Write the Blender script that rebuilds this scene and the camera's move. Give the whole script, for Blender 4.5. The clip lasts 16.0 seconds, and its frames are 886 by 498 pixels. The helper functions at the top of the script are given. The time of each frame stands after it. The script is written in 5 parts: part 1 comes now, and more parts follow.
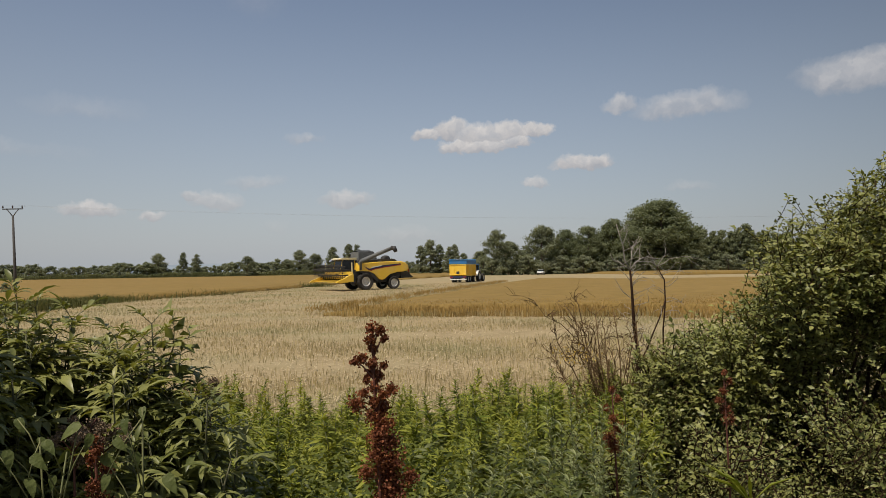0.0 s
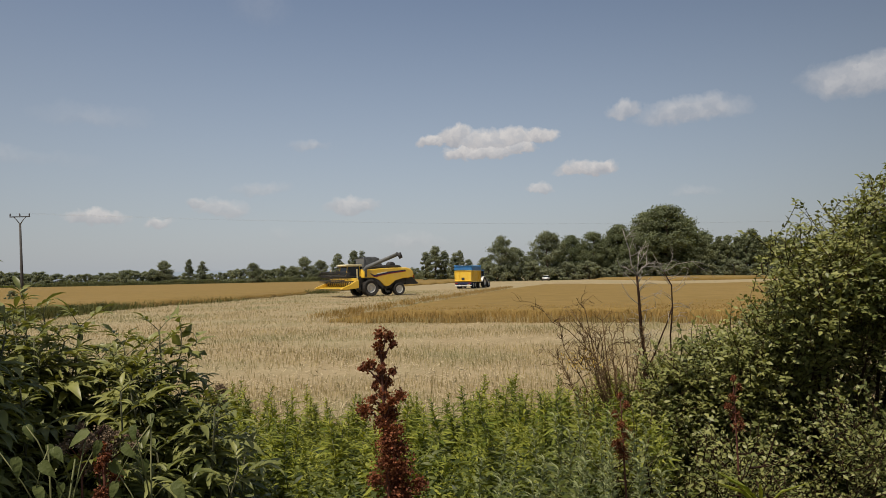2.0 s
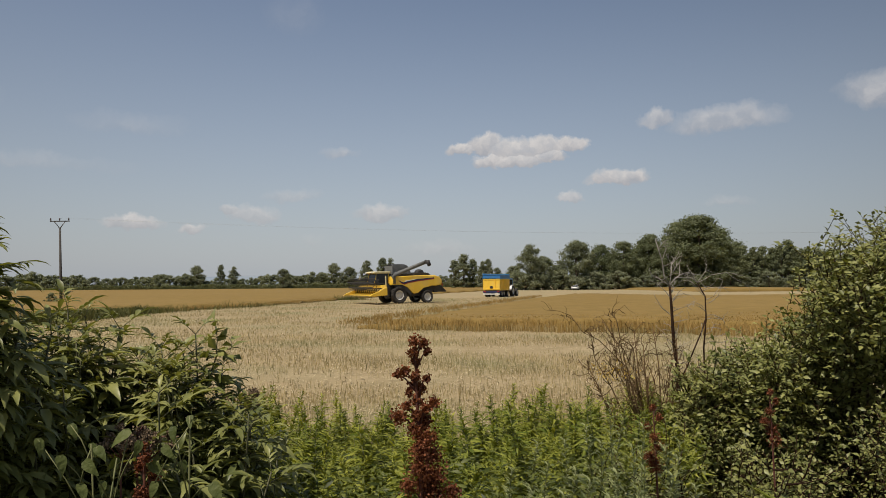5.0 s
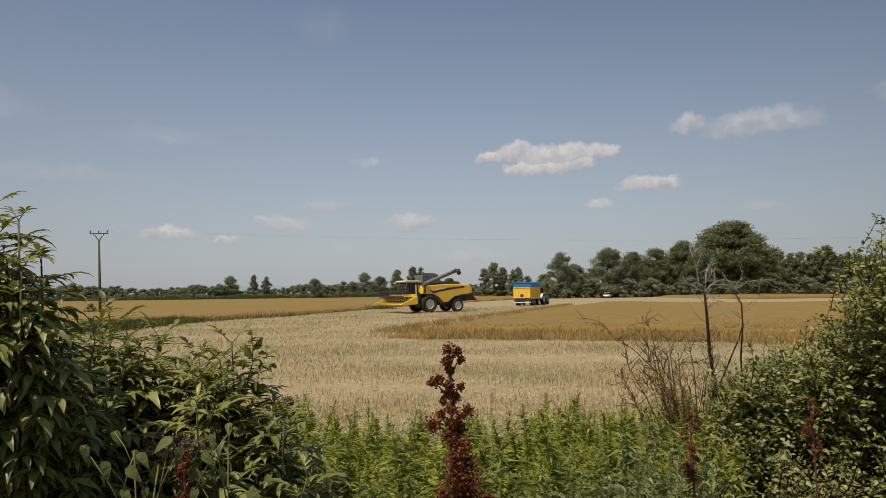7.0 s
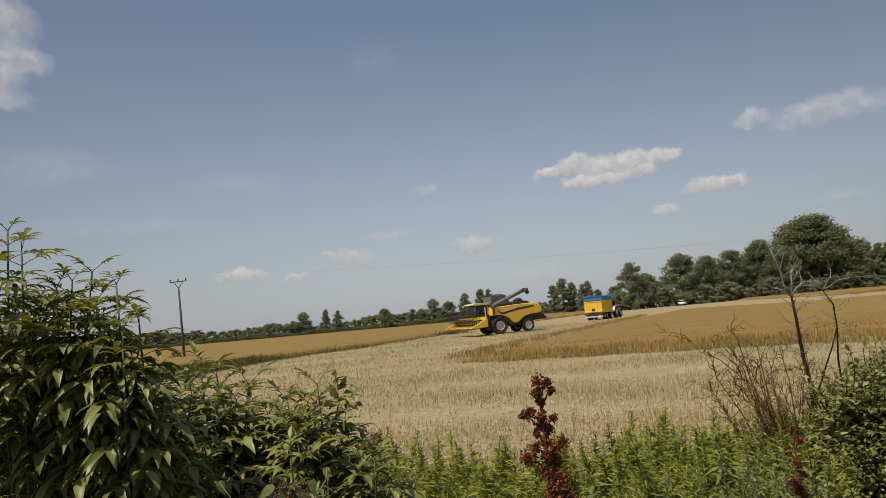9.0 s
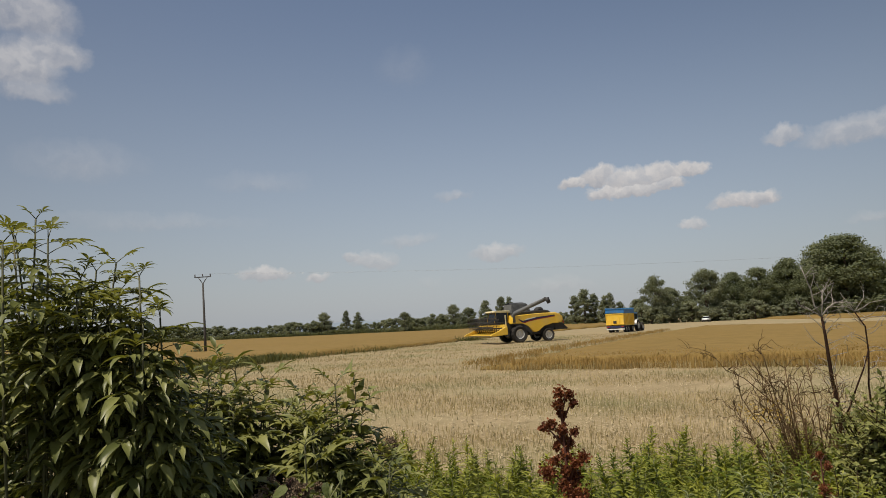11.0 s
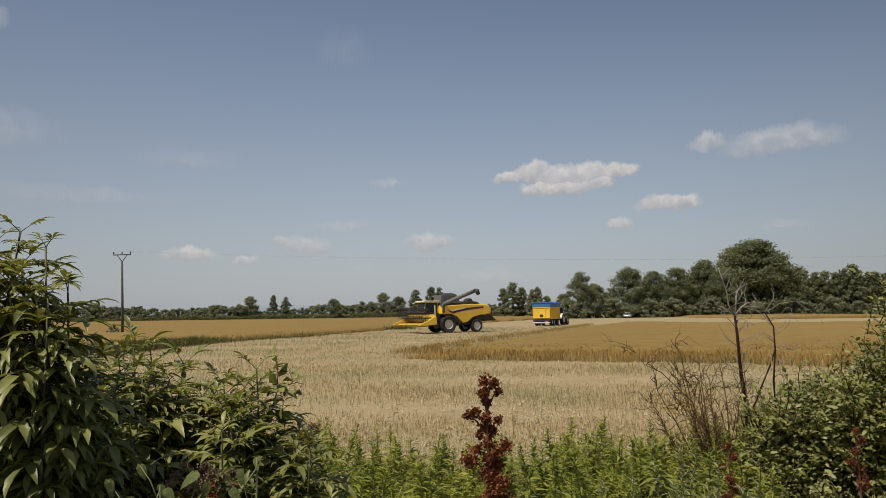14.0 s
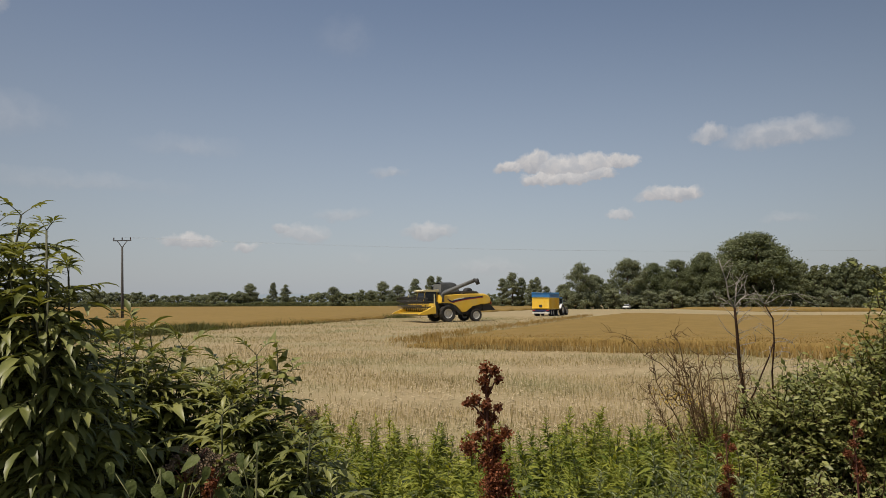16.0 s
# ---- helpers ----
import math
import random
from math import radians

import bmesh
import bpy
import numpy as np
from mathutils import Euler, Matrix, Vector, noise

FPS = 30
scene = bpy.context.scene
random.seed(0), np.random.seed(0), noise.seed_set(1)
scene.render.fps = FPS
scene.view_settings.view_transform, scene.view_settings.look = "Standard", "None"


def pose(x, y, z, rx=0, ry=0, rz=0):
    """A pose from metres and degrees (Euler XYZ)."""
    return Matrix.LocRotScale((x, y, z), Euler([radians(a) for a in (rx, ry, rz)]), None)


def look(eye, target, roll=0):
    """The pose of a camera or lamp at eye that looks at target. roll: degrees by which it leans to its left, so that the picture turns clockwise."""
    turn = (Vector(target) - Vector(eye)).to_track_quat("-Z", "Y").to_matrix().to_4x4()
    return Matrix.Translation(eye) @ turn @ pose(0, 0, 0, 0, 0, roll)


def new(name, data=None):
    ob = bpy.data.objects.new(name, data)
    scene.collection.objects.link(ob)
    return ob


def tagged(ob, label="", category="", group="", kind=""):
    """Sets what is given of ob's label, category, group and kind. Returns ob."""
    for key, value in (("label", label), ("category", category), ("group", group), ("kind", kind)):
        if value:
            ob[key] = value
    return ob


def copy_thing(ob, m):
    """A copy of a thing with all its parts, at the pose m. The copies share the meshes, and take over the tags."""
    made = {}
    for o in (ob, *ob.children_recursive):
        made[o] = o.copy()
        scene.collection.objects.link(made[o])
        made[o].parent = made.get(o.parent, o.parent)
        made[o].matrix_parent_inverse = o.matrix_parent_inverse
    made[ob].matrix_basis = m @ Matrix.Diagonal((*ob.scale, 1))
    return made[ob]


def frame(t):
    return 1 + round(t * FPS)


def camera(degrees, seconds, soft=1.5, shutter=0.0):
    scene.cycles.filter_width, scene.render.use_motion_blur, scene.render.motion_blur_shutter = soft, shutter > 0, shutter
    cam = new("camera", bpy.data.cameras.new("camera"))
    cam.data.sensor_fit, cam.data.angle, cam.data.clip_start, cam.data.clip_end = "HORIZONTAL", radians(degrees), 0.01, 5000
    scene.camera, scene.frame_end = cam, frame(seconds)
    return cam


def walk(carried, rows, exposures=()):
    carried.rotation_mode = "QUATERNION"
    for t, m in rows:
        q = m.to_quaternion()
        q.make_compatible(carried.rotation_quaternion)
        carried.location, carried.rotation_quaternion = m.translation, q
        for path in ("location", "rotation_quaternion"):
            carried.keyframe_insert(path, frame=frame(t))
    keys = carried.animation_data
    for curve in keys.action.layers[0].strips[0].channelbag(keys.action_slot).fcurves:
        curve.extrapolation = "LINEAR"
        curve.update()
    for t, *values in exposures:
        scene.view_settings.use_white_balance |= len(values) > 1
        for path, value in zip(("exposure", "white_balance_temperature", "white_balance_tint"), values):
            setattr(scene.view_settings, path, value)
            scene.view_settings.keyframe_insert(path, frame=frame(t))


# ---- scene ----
cam = camera(68.0, 16.0, soft=0.5)
PATH = [
    (0.0, pose(0.036, 0.011, 2.202, 91.73, 0.98, -5.52)),
    (0.5, pose(0.034, 0.012, 2.203, 92.45, 1.07, -5.16)),
    (1.0, pose(0.034, 0.027, 2.198, 92.23, 1.13, -5.41)),
    (1.5, pose(0.026, 0.016, 2.200, 92.18, 1.13, -5.26)),
    (2.0, pose(0.027, 0.019, 2.200, 92.28, 1.15, -5.08)),
    (2.5, pose(0.026, 0.005, 2.204, 92.44, 1.13, -4.97)),
    (3.0, pose(0.024, 0.006, 2.204, 92.59, 0.91, -4.87)),
    (3.5, pose(0.021, 0.011, 2.199, 92.53, 0.66, -4.48)),
    (4.0, pose(0.018, 0.011, 2.200, 92.72, 0.76, -3.70)),
    (6.3, pose(0.000, 0.009, 2.200, 93.43, 0.37, -0.98)),
    (6.5, pose(0.003, 0.002, 2.200, 93.55, 0.66, -0.47)),
    (7.0, pose(0.000, -0.000, 2.200, 93.79, 0.76, -0.00)),
    (7.5, pose(-0.005, -0.002, 2.194, 95.06, 1.71, 1.88)),
    (8.0, pose(-0.015, 0.011, 2.190, 95.10, 1.37, 2.08)),
    (8.5, pose(-0.027, -0.009, 2.216, 95.01, 3.48, 6.72)),
    (9.0, pose(-0.036, -0.009, 2.233, 96.07, 5.08, 6.01)),
    (9.5, pose(-0.032, -0.025, 2.235, 96.73, 4.87, 6.56)),
    (9.7, pose(-0.033, -0.019, 2.236, 96.22, 5.04, 6.69)),
    (11.8, pose(-0.049, 0.045, 2.222, 96.77, 0.08, 6.59)),
    (12.0, pose(-0.048, 0.049, 2.215, 96.16, -0.28, 4.54)),
    (12.5, pose(-0.048, 0.055, 2.222, 94.35, 1.62, 4.22)),
    (13.0, pose(-0.044, 0.057, 2.224, 95.09, 0.68, 3.07)),
    (13.5, pose(-0.048, 0.054, 2.223, 95.64, 0.67, 3.47)),
    (14.0, pose(-0.045, 0.061, 2.223, 95.55, 0.81, 1.61)),
    (14.5, pose(-0.045, 0.068, 2.222, 94.92, 1.19, 0.20)),
    (15.0, pose(-0.044, 0.069, 2.219, 95.57, 1.18, -0.23)),
    (15.5, pose(-0.045, 0.070, 2.219, 94.80, 0.85, 0.73)),
    (16.0, pose(-0.050, 0.066, 2.218, 94.62, 0.19, 1.56)),
]
walk(cam, PATH, exposures=((0.0, -0.03, 6540, 11.0), (4.2, -0.03, 6540, 11.0), (9.7, -0.05, 6540, 11.0), (11.8, -0.07, 6540, 11.0), (16.0, -0.07, 6540, 11.0)))


# ---------------------------------------------------------------- light
def world_sky():
    """Hazy summer sky with scattered small cumulus, each given by azimuth, elevation, half width, half height (degrees) and density."""
    w = bpy.data.worlds.new("summer_sky")
    scene.world = w
    w.use_nodes = True
    nt = w.node_tree
    nt.nodes.clear()
    N, L = nt.nodes.new, nt.links.new
    sky = N("ShaderNodeTexSky")
    sky.sky_type, sky.sun_disc = "NISHITA", False
    sky.sun_elevation, sky.sun_rotation = SUN_ELEVATION, SUN_ROTATION
    sky.air_density, sky.dust_density, sky.ozone_density, sky.altitude = 1.0, 1.6, 2.0, 150
    co = N("ShaderNodeTexCoord")
    sep = N("ShaderNodeSeparateXYZ")
    L(co.outputs["Generated"], sep.inputs[0])

    def m(op, a, b=None, c=None, clamp=False):
        n = N("ShaderNodeMath")
        n.operation, n.use_clamp = op, clamp
        for i, v in enumerate((a, b, c)):
            if v is None:
                continue
            if isinstance(v, (int, float)):
                n.inputs[i].default_value = v
            else:
                L(v, n.inputs[i])
        return n.outputs[0]

    az = m("MULTIPLY", m("ARCTAN2", sep.outputs[0], sep.outputs[1]), 57.29578)
    el = m("MULTIPLY", m("ARCSINE", sep.outputs[2]), 57.29578)
    uv = N("ShaderNodeCombineXYZ")
    L(az, uv.inputs[0])
    L(el, uv.inputs[1])

    def wobble(scale, amount, detail):
        n = N("ShaderNodeTexNoise")
        n.inputs["Scale"].default_value, n.inputs["Detail"].default_value = scale, detail
        n.inputs["Roughness"].default_value = 0.62
        L(uv.outputs[0], n.inputs["Vector"])
        s = N("ShaderNodeVectorMath")
        s.operation = "MULTIPLY_ADD"
        s.inputs[1].default_value = (amount, amount * 0.7, 0)
        s.inputs[2].default_value = (-amount / 2, -amount * 0.35, 0)
        L(n.outputs["Color"], s.inputs[0])
        return s.outputs[0]

    def add(a, b):
        n = N("ShaderNodeVectorMath")
        n.operation = "ADD"
        L(a, n.inputs[0])
        L(b, n.inputs[1])
        return n.outputs[0]

    warped = add(add(add(uv.outputs[0], wobble(0.4, 2.2, 2)), wobble(1.3, 1.0, 3)), wobble(3.2, 0.5, 4))
    clouds = (
        (4.4, 11.7, 1.5, 0.75, 1.0), (6.5, 12.1, 1.8, 1.10, 1.0), (8.9, 11.5, 2.3, 1.35, 1.0), (11.4, 11.7, 2.0, 1.15, 1.0), (13.7, 11.8, 1.7, 0.95, 1.0), (6.8, 10.7, 1.7, 0.80, 1.0), (9.3, 10.5, 2.3, 0.80, 1.0), (11.8, 10.8, 1.7, 0.70, 1.0),
        (17.8, 8.8, 2.9, 0.9, 1.0), (26.2, 12.9, 4.2, 1.4, 0.58), (21.0, 13.5, 1.6, 0.8, 0.62),
        (-22.6, 5.0, 2.3, 0.8, 0.85), (-18.4, 4.6, 1.1, 0.7, 0.8), (-13.5, 6.0, 2.2, 1.0, 0.6), (-15.4, 6.2, 0.9, 0.6, 0.7),
        (-6.4, 11.3, 1.6, 0.6, 0.42), (-2.8, 6.2, 2.4, 1.0, 0.7), (13.6, 7.3, 1.1, 0.6, 0.7), (38.4, 13.9, 4.2, 1.9, 0.62), (-40.8, 24.2, 4.0, 2.6, 0.6), (-38.6, 21.6, 2.6, 1.9, 0.6), (-41.0, 20.4, 3.2, 2.2, 0.68), (-40.0, 18.8, 2.6, 1.3, 0.5),
    )
    veils = (
        (-23.0, 12.8, 3.4, 1.0, 0.22), (-10.3, 22.2, 2.0, 1.6, 0.16), (-10.4, 7.6, 2.4, 0.7, 0.36), (-31.0, 9.3, 7.0, 0.8, 0.24),
        (2.3, 3.0, 3.0, 1.0, 0.32), (-8.7, 3.9, 1.1, 0.6, 0.22), (26.0, 6.5, 1.8, 0.6, 0.3), (-36.5, 13.7, 4.0, 1.8, 0.26),
    )
    total = lit = None
    for a, e, hw, hh, dens in clouds + veils:
        v = N("ShaderNodeVectorMath")
        v.operation = "MULTIPLY_ADD"
        L(warped, v.inputs[0])
        v.inputs[1].default_value, v.inputs[2].default_value = (1 / hw, 1 / hh, 0), (-a / hw, -e / hh, 0)
        # flat under-sides: the lower half falls off faster
        parts = N("ShaderNodeSeparateXYZ")
        L(v.outputs[0], parts.inputs[0])
        rel = m("ADD", parts.outputs[1], 0.22)
        high = m("MAXIMUM", rel, m("MULTIPLY", rel, -1.8))
        flat = N("ShaderNodeCombineXYZ")
        L(parts.outputs[0], flat.inputs[0])
        L(high, flat.inputs[1])
        ln = N("ShaderNodeVectorMath")
        ln.operation = "LENGTH"
        L(flat.outputs[0], ln.inputs[0])
        d = m("MULTIPLY", m("MULTIPLY_ADD", ln.outputs["Value"], -3.0 * dens, 3.0 * dens + 0.25, clamp=True), dens)
        total = d if total is None else m("MAXIMUM", total, d)
        sunny = m("MULTIPLY", d, m("MULTIPLY_ADD", rel, 0.62, 0.42, clamp=True))
        lit = sunny if lit is None else m("MAXIMUM", lit, sunny)
    # fine billows inside the clouds
    bill = N("ShaderNodeTexNoise")
    bill.inputs["Scale"].default_value, bill.inputs["Detail"].default_value = 0.9, 6
    L(warped, bill.inputs["Vector"])
    cover = m("MULTIPLY", total, m("MULTIPLY_ADD", bill.outputs[0], 1.0, 0.40, clamp=True), clamp=True)

    ramp = N("ShaderNodeMix")
    ramp.data_type = "RGBA"
    shine = m("DIVIDE", lit, m("MAXIMUM", total, 0.01))
    L(m("MULTIPLY_ADD", bill.outputs[0], 1.1, m("MULTIPLY_ADD", shine, 1.0, -0.62), clamp=True), ramp.inputs["Factor"])
    ramp.inputs["A"].default_value, ramp.inputs["B"].default_value = (*CLOUD_LOW, 1), (*CLOUD_HIGH, 1)

    scaled = N("ShaderNodeVectorMath")
    scaled.operation = "MULTIPLY"
    L(sky.outputs[0], scaled.inputs[0])
    scaled.inputs[1].default_value = SKY_GAIN
    # pale haze that thickens towards the horizon
    hz = m("POWER", m("MULTIPLY_ADD", m("ABSOLUTE", el), -1 / 30, 1, clamp=True), 1.6)
    hazed = N("ShaderNodeMix")
    hazed.data_type = "RGBA"
    L(m("MULTIPLY", hz, HAZE_AMOUNT), hazed.inputs["Factor"])
    L(scaled.outputs[0], hazed.inputs["A"])
    hazed.inputs["B"].default_value = (*HAZE, 1)
    # the sky is palest ahead and darkens sideways: lens falloff put into its colour
    off = m("ADD", az, 5.0)
    deep = m("MAXIMUM", m("MULTIPLY_ADD", m("MULTIPLY", off, off), -0.00014, 1.06), 0.78)
    shaded = N("ShaderNodeVectorMath")
    shaded.operation = "SCALE"
    L(hazed.outputs["Result"], shaded.inputs[0])
    L(deep, shaded.inputs["Scale"])
    mix = N("ShaderNodeMix")
    mix.data_type = "RGBA"
    L(cover, mix.inputs["Factor"])
    L(shaded.outputs[0], mix.inputs["A"])
    L(ramp.outputs["Result"], mix.inputs["B"])
    bg = N("ShaderNodeBackground")
    bg.inputs["Strength"].default_value = 1.0
    out = N("ShaderNodeOutputWorld")
    L(mix.outputs["Result"], bg.inputs["Color"])
    L(bg.outputs[0], out.inputs[0])


SUN_ELEVATION, SUN_AZIMUTH = radians(61), radians(-132)   # azimuth from +y towards +x
SUN_ROTATION = SUN_AZIMUTH
SKY_GAIN = (0.117, 0.103, 0.092)
HAZE, HAZE_AMOUNT = (0.405, 0.45, 0.50), 0.8
CLOUD_LOW, CLOUD_HIGH = (0.40, 0.40, 0.42), (0.68, 0.66, 0.64)
world_sky()
sun = new("sun", bpy.data.lights.new("sun", "SUN"))
sun.data.energy, sun.data.angle, sun.data.color = 4.3, radians(0.6), (1.0, 0.92, 0.79)
sun.matrix_world = look((0, 0, 0), (-math.sin(SUN_AZIMUTH) * math.cos(SUN_ELEVATION), -math.cos(SUN_AZIMUTH) * math.cos(SUN_ELEVATION), -math.sin(SUN_ELEVATION)))


# ---------------------------------------------------------------- materials
def material(name, dark, light, scale=8.0, rough=0.8, metal=0.0, bump=0.0, island=0.0, patches=None, translucent=0.0, fine=40.0, coat=0.0, objrand=0.0, spec=0.5):
    """Two-tone surface: noise at two sizes between dark and light, with shifts per loose piece or per object, and larger patches of a third colour."""
    mt = bpy.data.materials.new(name)
    mt.use_nodes = True
    nt = mt.node_tree
    N, L = nt.nodes.new, nt.links.new
    pr = nt.nodes["Principled BSDF"]
    co = N("ShaderNodeTexCoord")
    vec = co.outputs["Object"]

    def nz(s, detail=4):
        n = N("ShaderNodeTexNoise")
        n.inputs["Scale"].default_value, n.inputs["Detail"].default_value = s, detail
        L(vec, n.inputs["Vector"])
        return n.outputs[0]

    def m(op, a, b, clamp=False):
        n = N("ShaderNodeMath")
        n.operation, n.use_clamp = op, clamp
        for i, v in enumerate((a, b)):
            if isinstance(v, (int, float)):
                n.inputs[i].default_value = v
            else:
                L(v, n.inputs[i])
        return n.outputs[0]

    big, small = nz(scale), nz(fine, 2)
    fac = m("ADD", m("MULTIPLY", m("SUBTRACT", big, 0.5), 1.5), m("MULTIPLY", m("SUBTRACT", small, 0.5), 0.7))
    fac = m("ADD", fac, 0.5)
    if island:
        g = N("ShaderNodeNewGeometry")
        fac = m("ADD", fac, m("MULTIPLY", m("SUBTRACT", g.outputs["Random Per Island"], 0.5), island))
    if objrand:
        o = N("ShaderNodeObjectInfo")
        fac = m("ADD", fac, m("MULTIPLY", m("SUBTRACT", o.outputs["Random"], 0.5), objrand))
    fac = m("ADD", fac, 0.0, clamp=True)
    mix = N("ShaderNodeMix")
    mix.data_type = "RGBA"
    L(fac, mix.inputs["Factor"])
    mix.inputs["A"].default_value, mix.inputs["B"].default_value = (*dark, 1), (*light, 1)
    col = mix.outputs["Result"]
    if patches:
        tone, size, amount = patches
        pm = N("ShaderNodeMix")
        pm.data_type = "RGBA"
        L(m("MULTIPLY", m("MULTIPLY", m("SUBTRACT", nz(size, 3), 0.47), 5.0, clamp=True), amount), pm.inputs["Factor"])
        L(col, pm.inputs["A"])
        pm.inputs["B"].default_value = (*tone, 1)
        col = pm.outputs["Result"]
    L(col, pr.inputs["Base Color"])
    pr.inputs["Roughness"].default_value, pr.inputs["Metallic"].default_value = rough, metal
    pr.inputs["Coat Weight"].default_value = coat
    pr.inputs["Specular IOR Level"].default_value = spec
    if bump:
        b = N("ShaderNodeBump")
        b.inputs["Strength"].default_value, b.inputs["Distance"].default_value = bump, 0.02
        L(small, b.inputs["Height"])
        L(b.outputs[0], pr.inputs["Normal"])
    if translucent:
        tr, ms = N("ShaderNodeBsdfTranslucent"), N("ShaderNodeMixShader")
        warm = N("ShaderNodeMix")
        warm.data_type, warm.blend_type = "RGBA", "MULTIPLY"
        warm.inputs["Factor"].default_value = 1.0
        L(col, warm.inputs["A"])
        warm.inputs["B"].default_value = (1.5, 1.4, 0.5, 1)
        L(warm.outputs["Result"], tr.inputs["Color"])
        ms.inputs[0].default_value = translucent
        L(pr.outputs[0], ms.inputs[1])
        L(tr.outputs[0], ms.inputs[2])
        L(ms.outputs[0], nt.nodes["Material Output"].inputs[0])
    return mt


SOIL = material("stubble_soil", (0.27, 0.21, 0.115), (0.38, 0.305, 0.18), scale=0.6, fine=14, rough=0.95, bump=0.4, patches=((0.25, 0.235, 0.125), 0.16, 0.6), spec=0.1)
EARTH = material("weedy_earth", (0.05, 0.06, 0.02), (0.14, 0.12, 0.06), scale=3, fine=30, rough=0.95, bump=0.5, spec=0.1)
STRAW = material("straw", (0.22, 0.185, 0.09), (0.54, 0.44, 0.25), scale=0.3, fine=5, rough=0.75, island=0.9, patches=((0.27, 0.28, 0.15), 0.16, 0.7), translucent=0.15, spec=0.2)
CHAFF = material("chaff", (0.34, 0.275, 0.16), (0.52, 0.43, 0.27), scale=0.4, fine=6, rough=0.85, island=0.5, spec=0.1)
CROP = material("ripe_crop", (0.178, 0.12, 0.037), (0.262, 0.178, 0.06), scale=0.9, fine=9, rough=0.9, bump=0.6, patches=((0.24, 0.165, 0.06), 0.05, 0.5), spec=0.1)
STALK = material("crop_stalk", (0.27, 0.183, 0.072), (0.395, 0.277, 0.11), scale=0.5, fine=6, rough=0.85, island=0.5, translucent=0.25, spec=0.1)
WEED = material("field_weed", (0.060, 0.075, 0.026), (0.155, 0.150, 0.058), scale=1.0, fine=8, rough=0.8, island=0.9, translucent=0.2, spec=0.2)
BARK = material("bark", (0.06, 0.045, 0.03), (0.15, 0.115, 0.08), scale=6, fine=40, rough=0.95, bump=0.6)
# leaf greens of both materials greyed and paled to stand for aerial haze
TREE_LEAF_HAZED = material("tree_leaf_hazed", (0.135, 0.158, 0.105), (0.245, 0.262, 0.172), scale=0.25, fine=2, rough=0.7, island=0.5, objrand=0.5, translucent=0.32, spec=0.25)
GROVE_LEAF_HAZED = material("grove_leaf_hazed", (0.108, 0.130, 0.070), (0.205, 0.222, 0.122), scale=0.25, fine=2, rough=0.7, island=0.5, objrand=0.4, translucent=0.30, spec=0.25)
# blue-grey of the hills is distance haze put into the base colour
HILL_HAZED = material("far_hill_hazed", (0.20, 0.25, 0.30), (0.25, 0.29, 0.33), scale=0.004, fine=0.02, rough=1.0, spec=0.0)
CONCRETE = material("pole_concrete", (0.045, 0.042, 0.040), (0.095, 0.090, 0.084), scale=2, fine=30, rough=0.9, bump=0.2)
STEEL = material("dull_steel", (0.09, 0.09, 0.095), (0.17, 0.17, 0.17), scale=5, fine=40, rough=0.5, metal=0.8)
CERAMIC = material("brown_ceramic", (0.05, 0.03, 0.025), (0.09, 0.05, 0.04), scale=5, rough=0.25)
WIRE = material("aluminium_wire", (0.35, 0.35, 0.33), (0.5, 0.5, 0.47), scale=1, rough=0.4, metal=0.9)


# ---------------------------------------------------------------- helpers of this scene
def mesh_of(name, verts, faces, mat, smooth=False):
    me = bpy.data.meshes.new(name)
    me.from_pydata([tuple(v) for v in verts], [], [tuple(f) for f in faces])
    me.materials.append(mat)
    if smooth:
        me.polygons.foreach_set("use_smooth", [True] * len(me.polygons))
    me.update()
    return me


def fast_mesh(name, verts, faces, mat, smooth=False):
    """As mesh_of, from numpy arrays of n x 3 vertices and m x k faces of one size."""
    me = bpy.data.meshes.new(name)
    verts, faces = np.asarray(verts, dtype=np.float32), np.asarray(faces, dtype=np.int32)
    k = faces.shape[1]
    me.vertices.add(len(verts))
    me.vertices.foreach_set("co", verts.ravel())
    me.loops.add(faces.size)
    me.loops.foreach_set("vertex_index", faces.ravel())
    me.polygons.add(len(faces))
    me.polygons.foreach_set("loop_start", np.arange(len(faces), dtype=np.int32) * k)
    if smooth:
        me.polygons.foreach_set("use_smooth", np.ones(len(faces), dtype=bool))
    me.materials.append(mat)
    me.update(calc_edges=True)
    me.validate()
    return me


def part(name, data, mat, parent, label=""):
    """Links a bmesh or a mesh as one object under a thing or a part."""
    if isinstance(data, bmesh.types.BMesh):
        me = bpy.data.meshes.new(name)
        data.to_mesh(me)
        data.free()
        me.materials.append(mat)
        data = me
    ob = new(name, data)
    ob.parent = parent
    return tagged(ob, label=label)


def empty(name, m=None):
    ob = new(name)
    ob.empty_display_size = 0.2
    if m is not None:
        ob.matrix_basis = m
    return ob


def smoothstep(a, b, x):
    t = np.clip((x - a) / (b - a), 0, 1)
    return t * t * (3 - 2 * t)


def ground_z(x, y):
    """Height of the ground: a grassy bank under the camera that falls to the level field."""
    return 0.62 * (1 - smoothstep(1.2, 6.5, y)) + 0.0 * x


rng = np.random.default_rng(7)


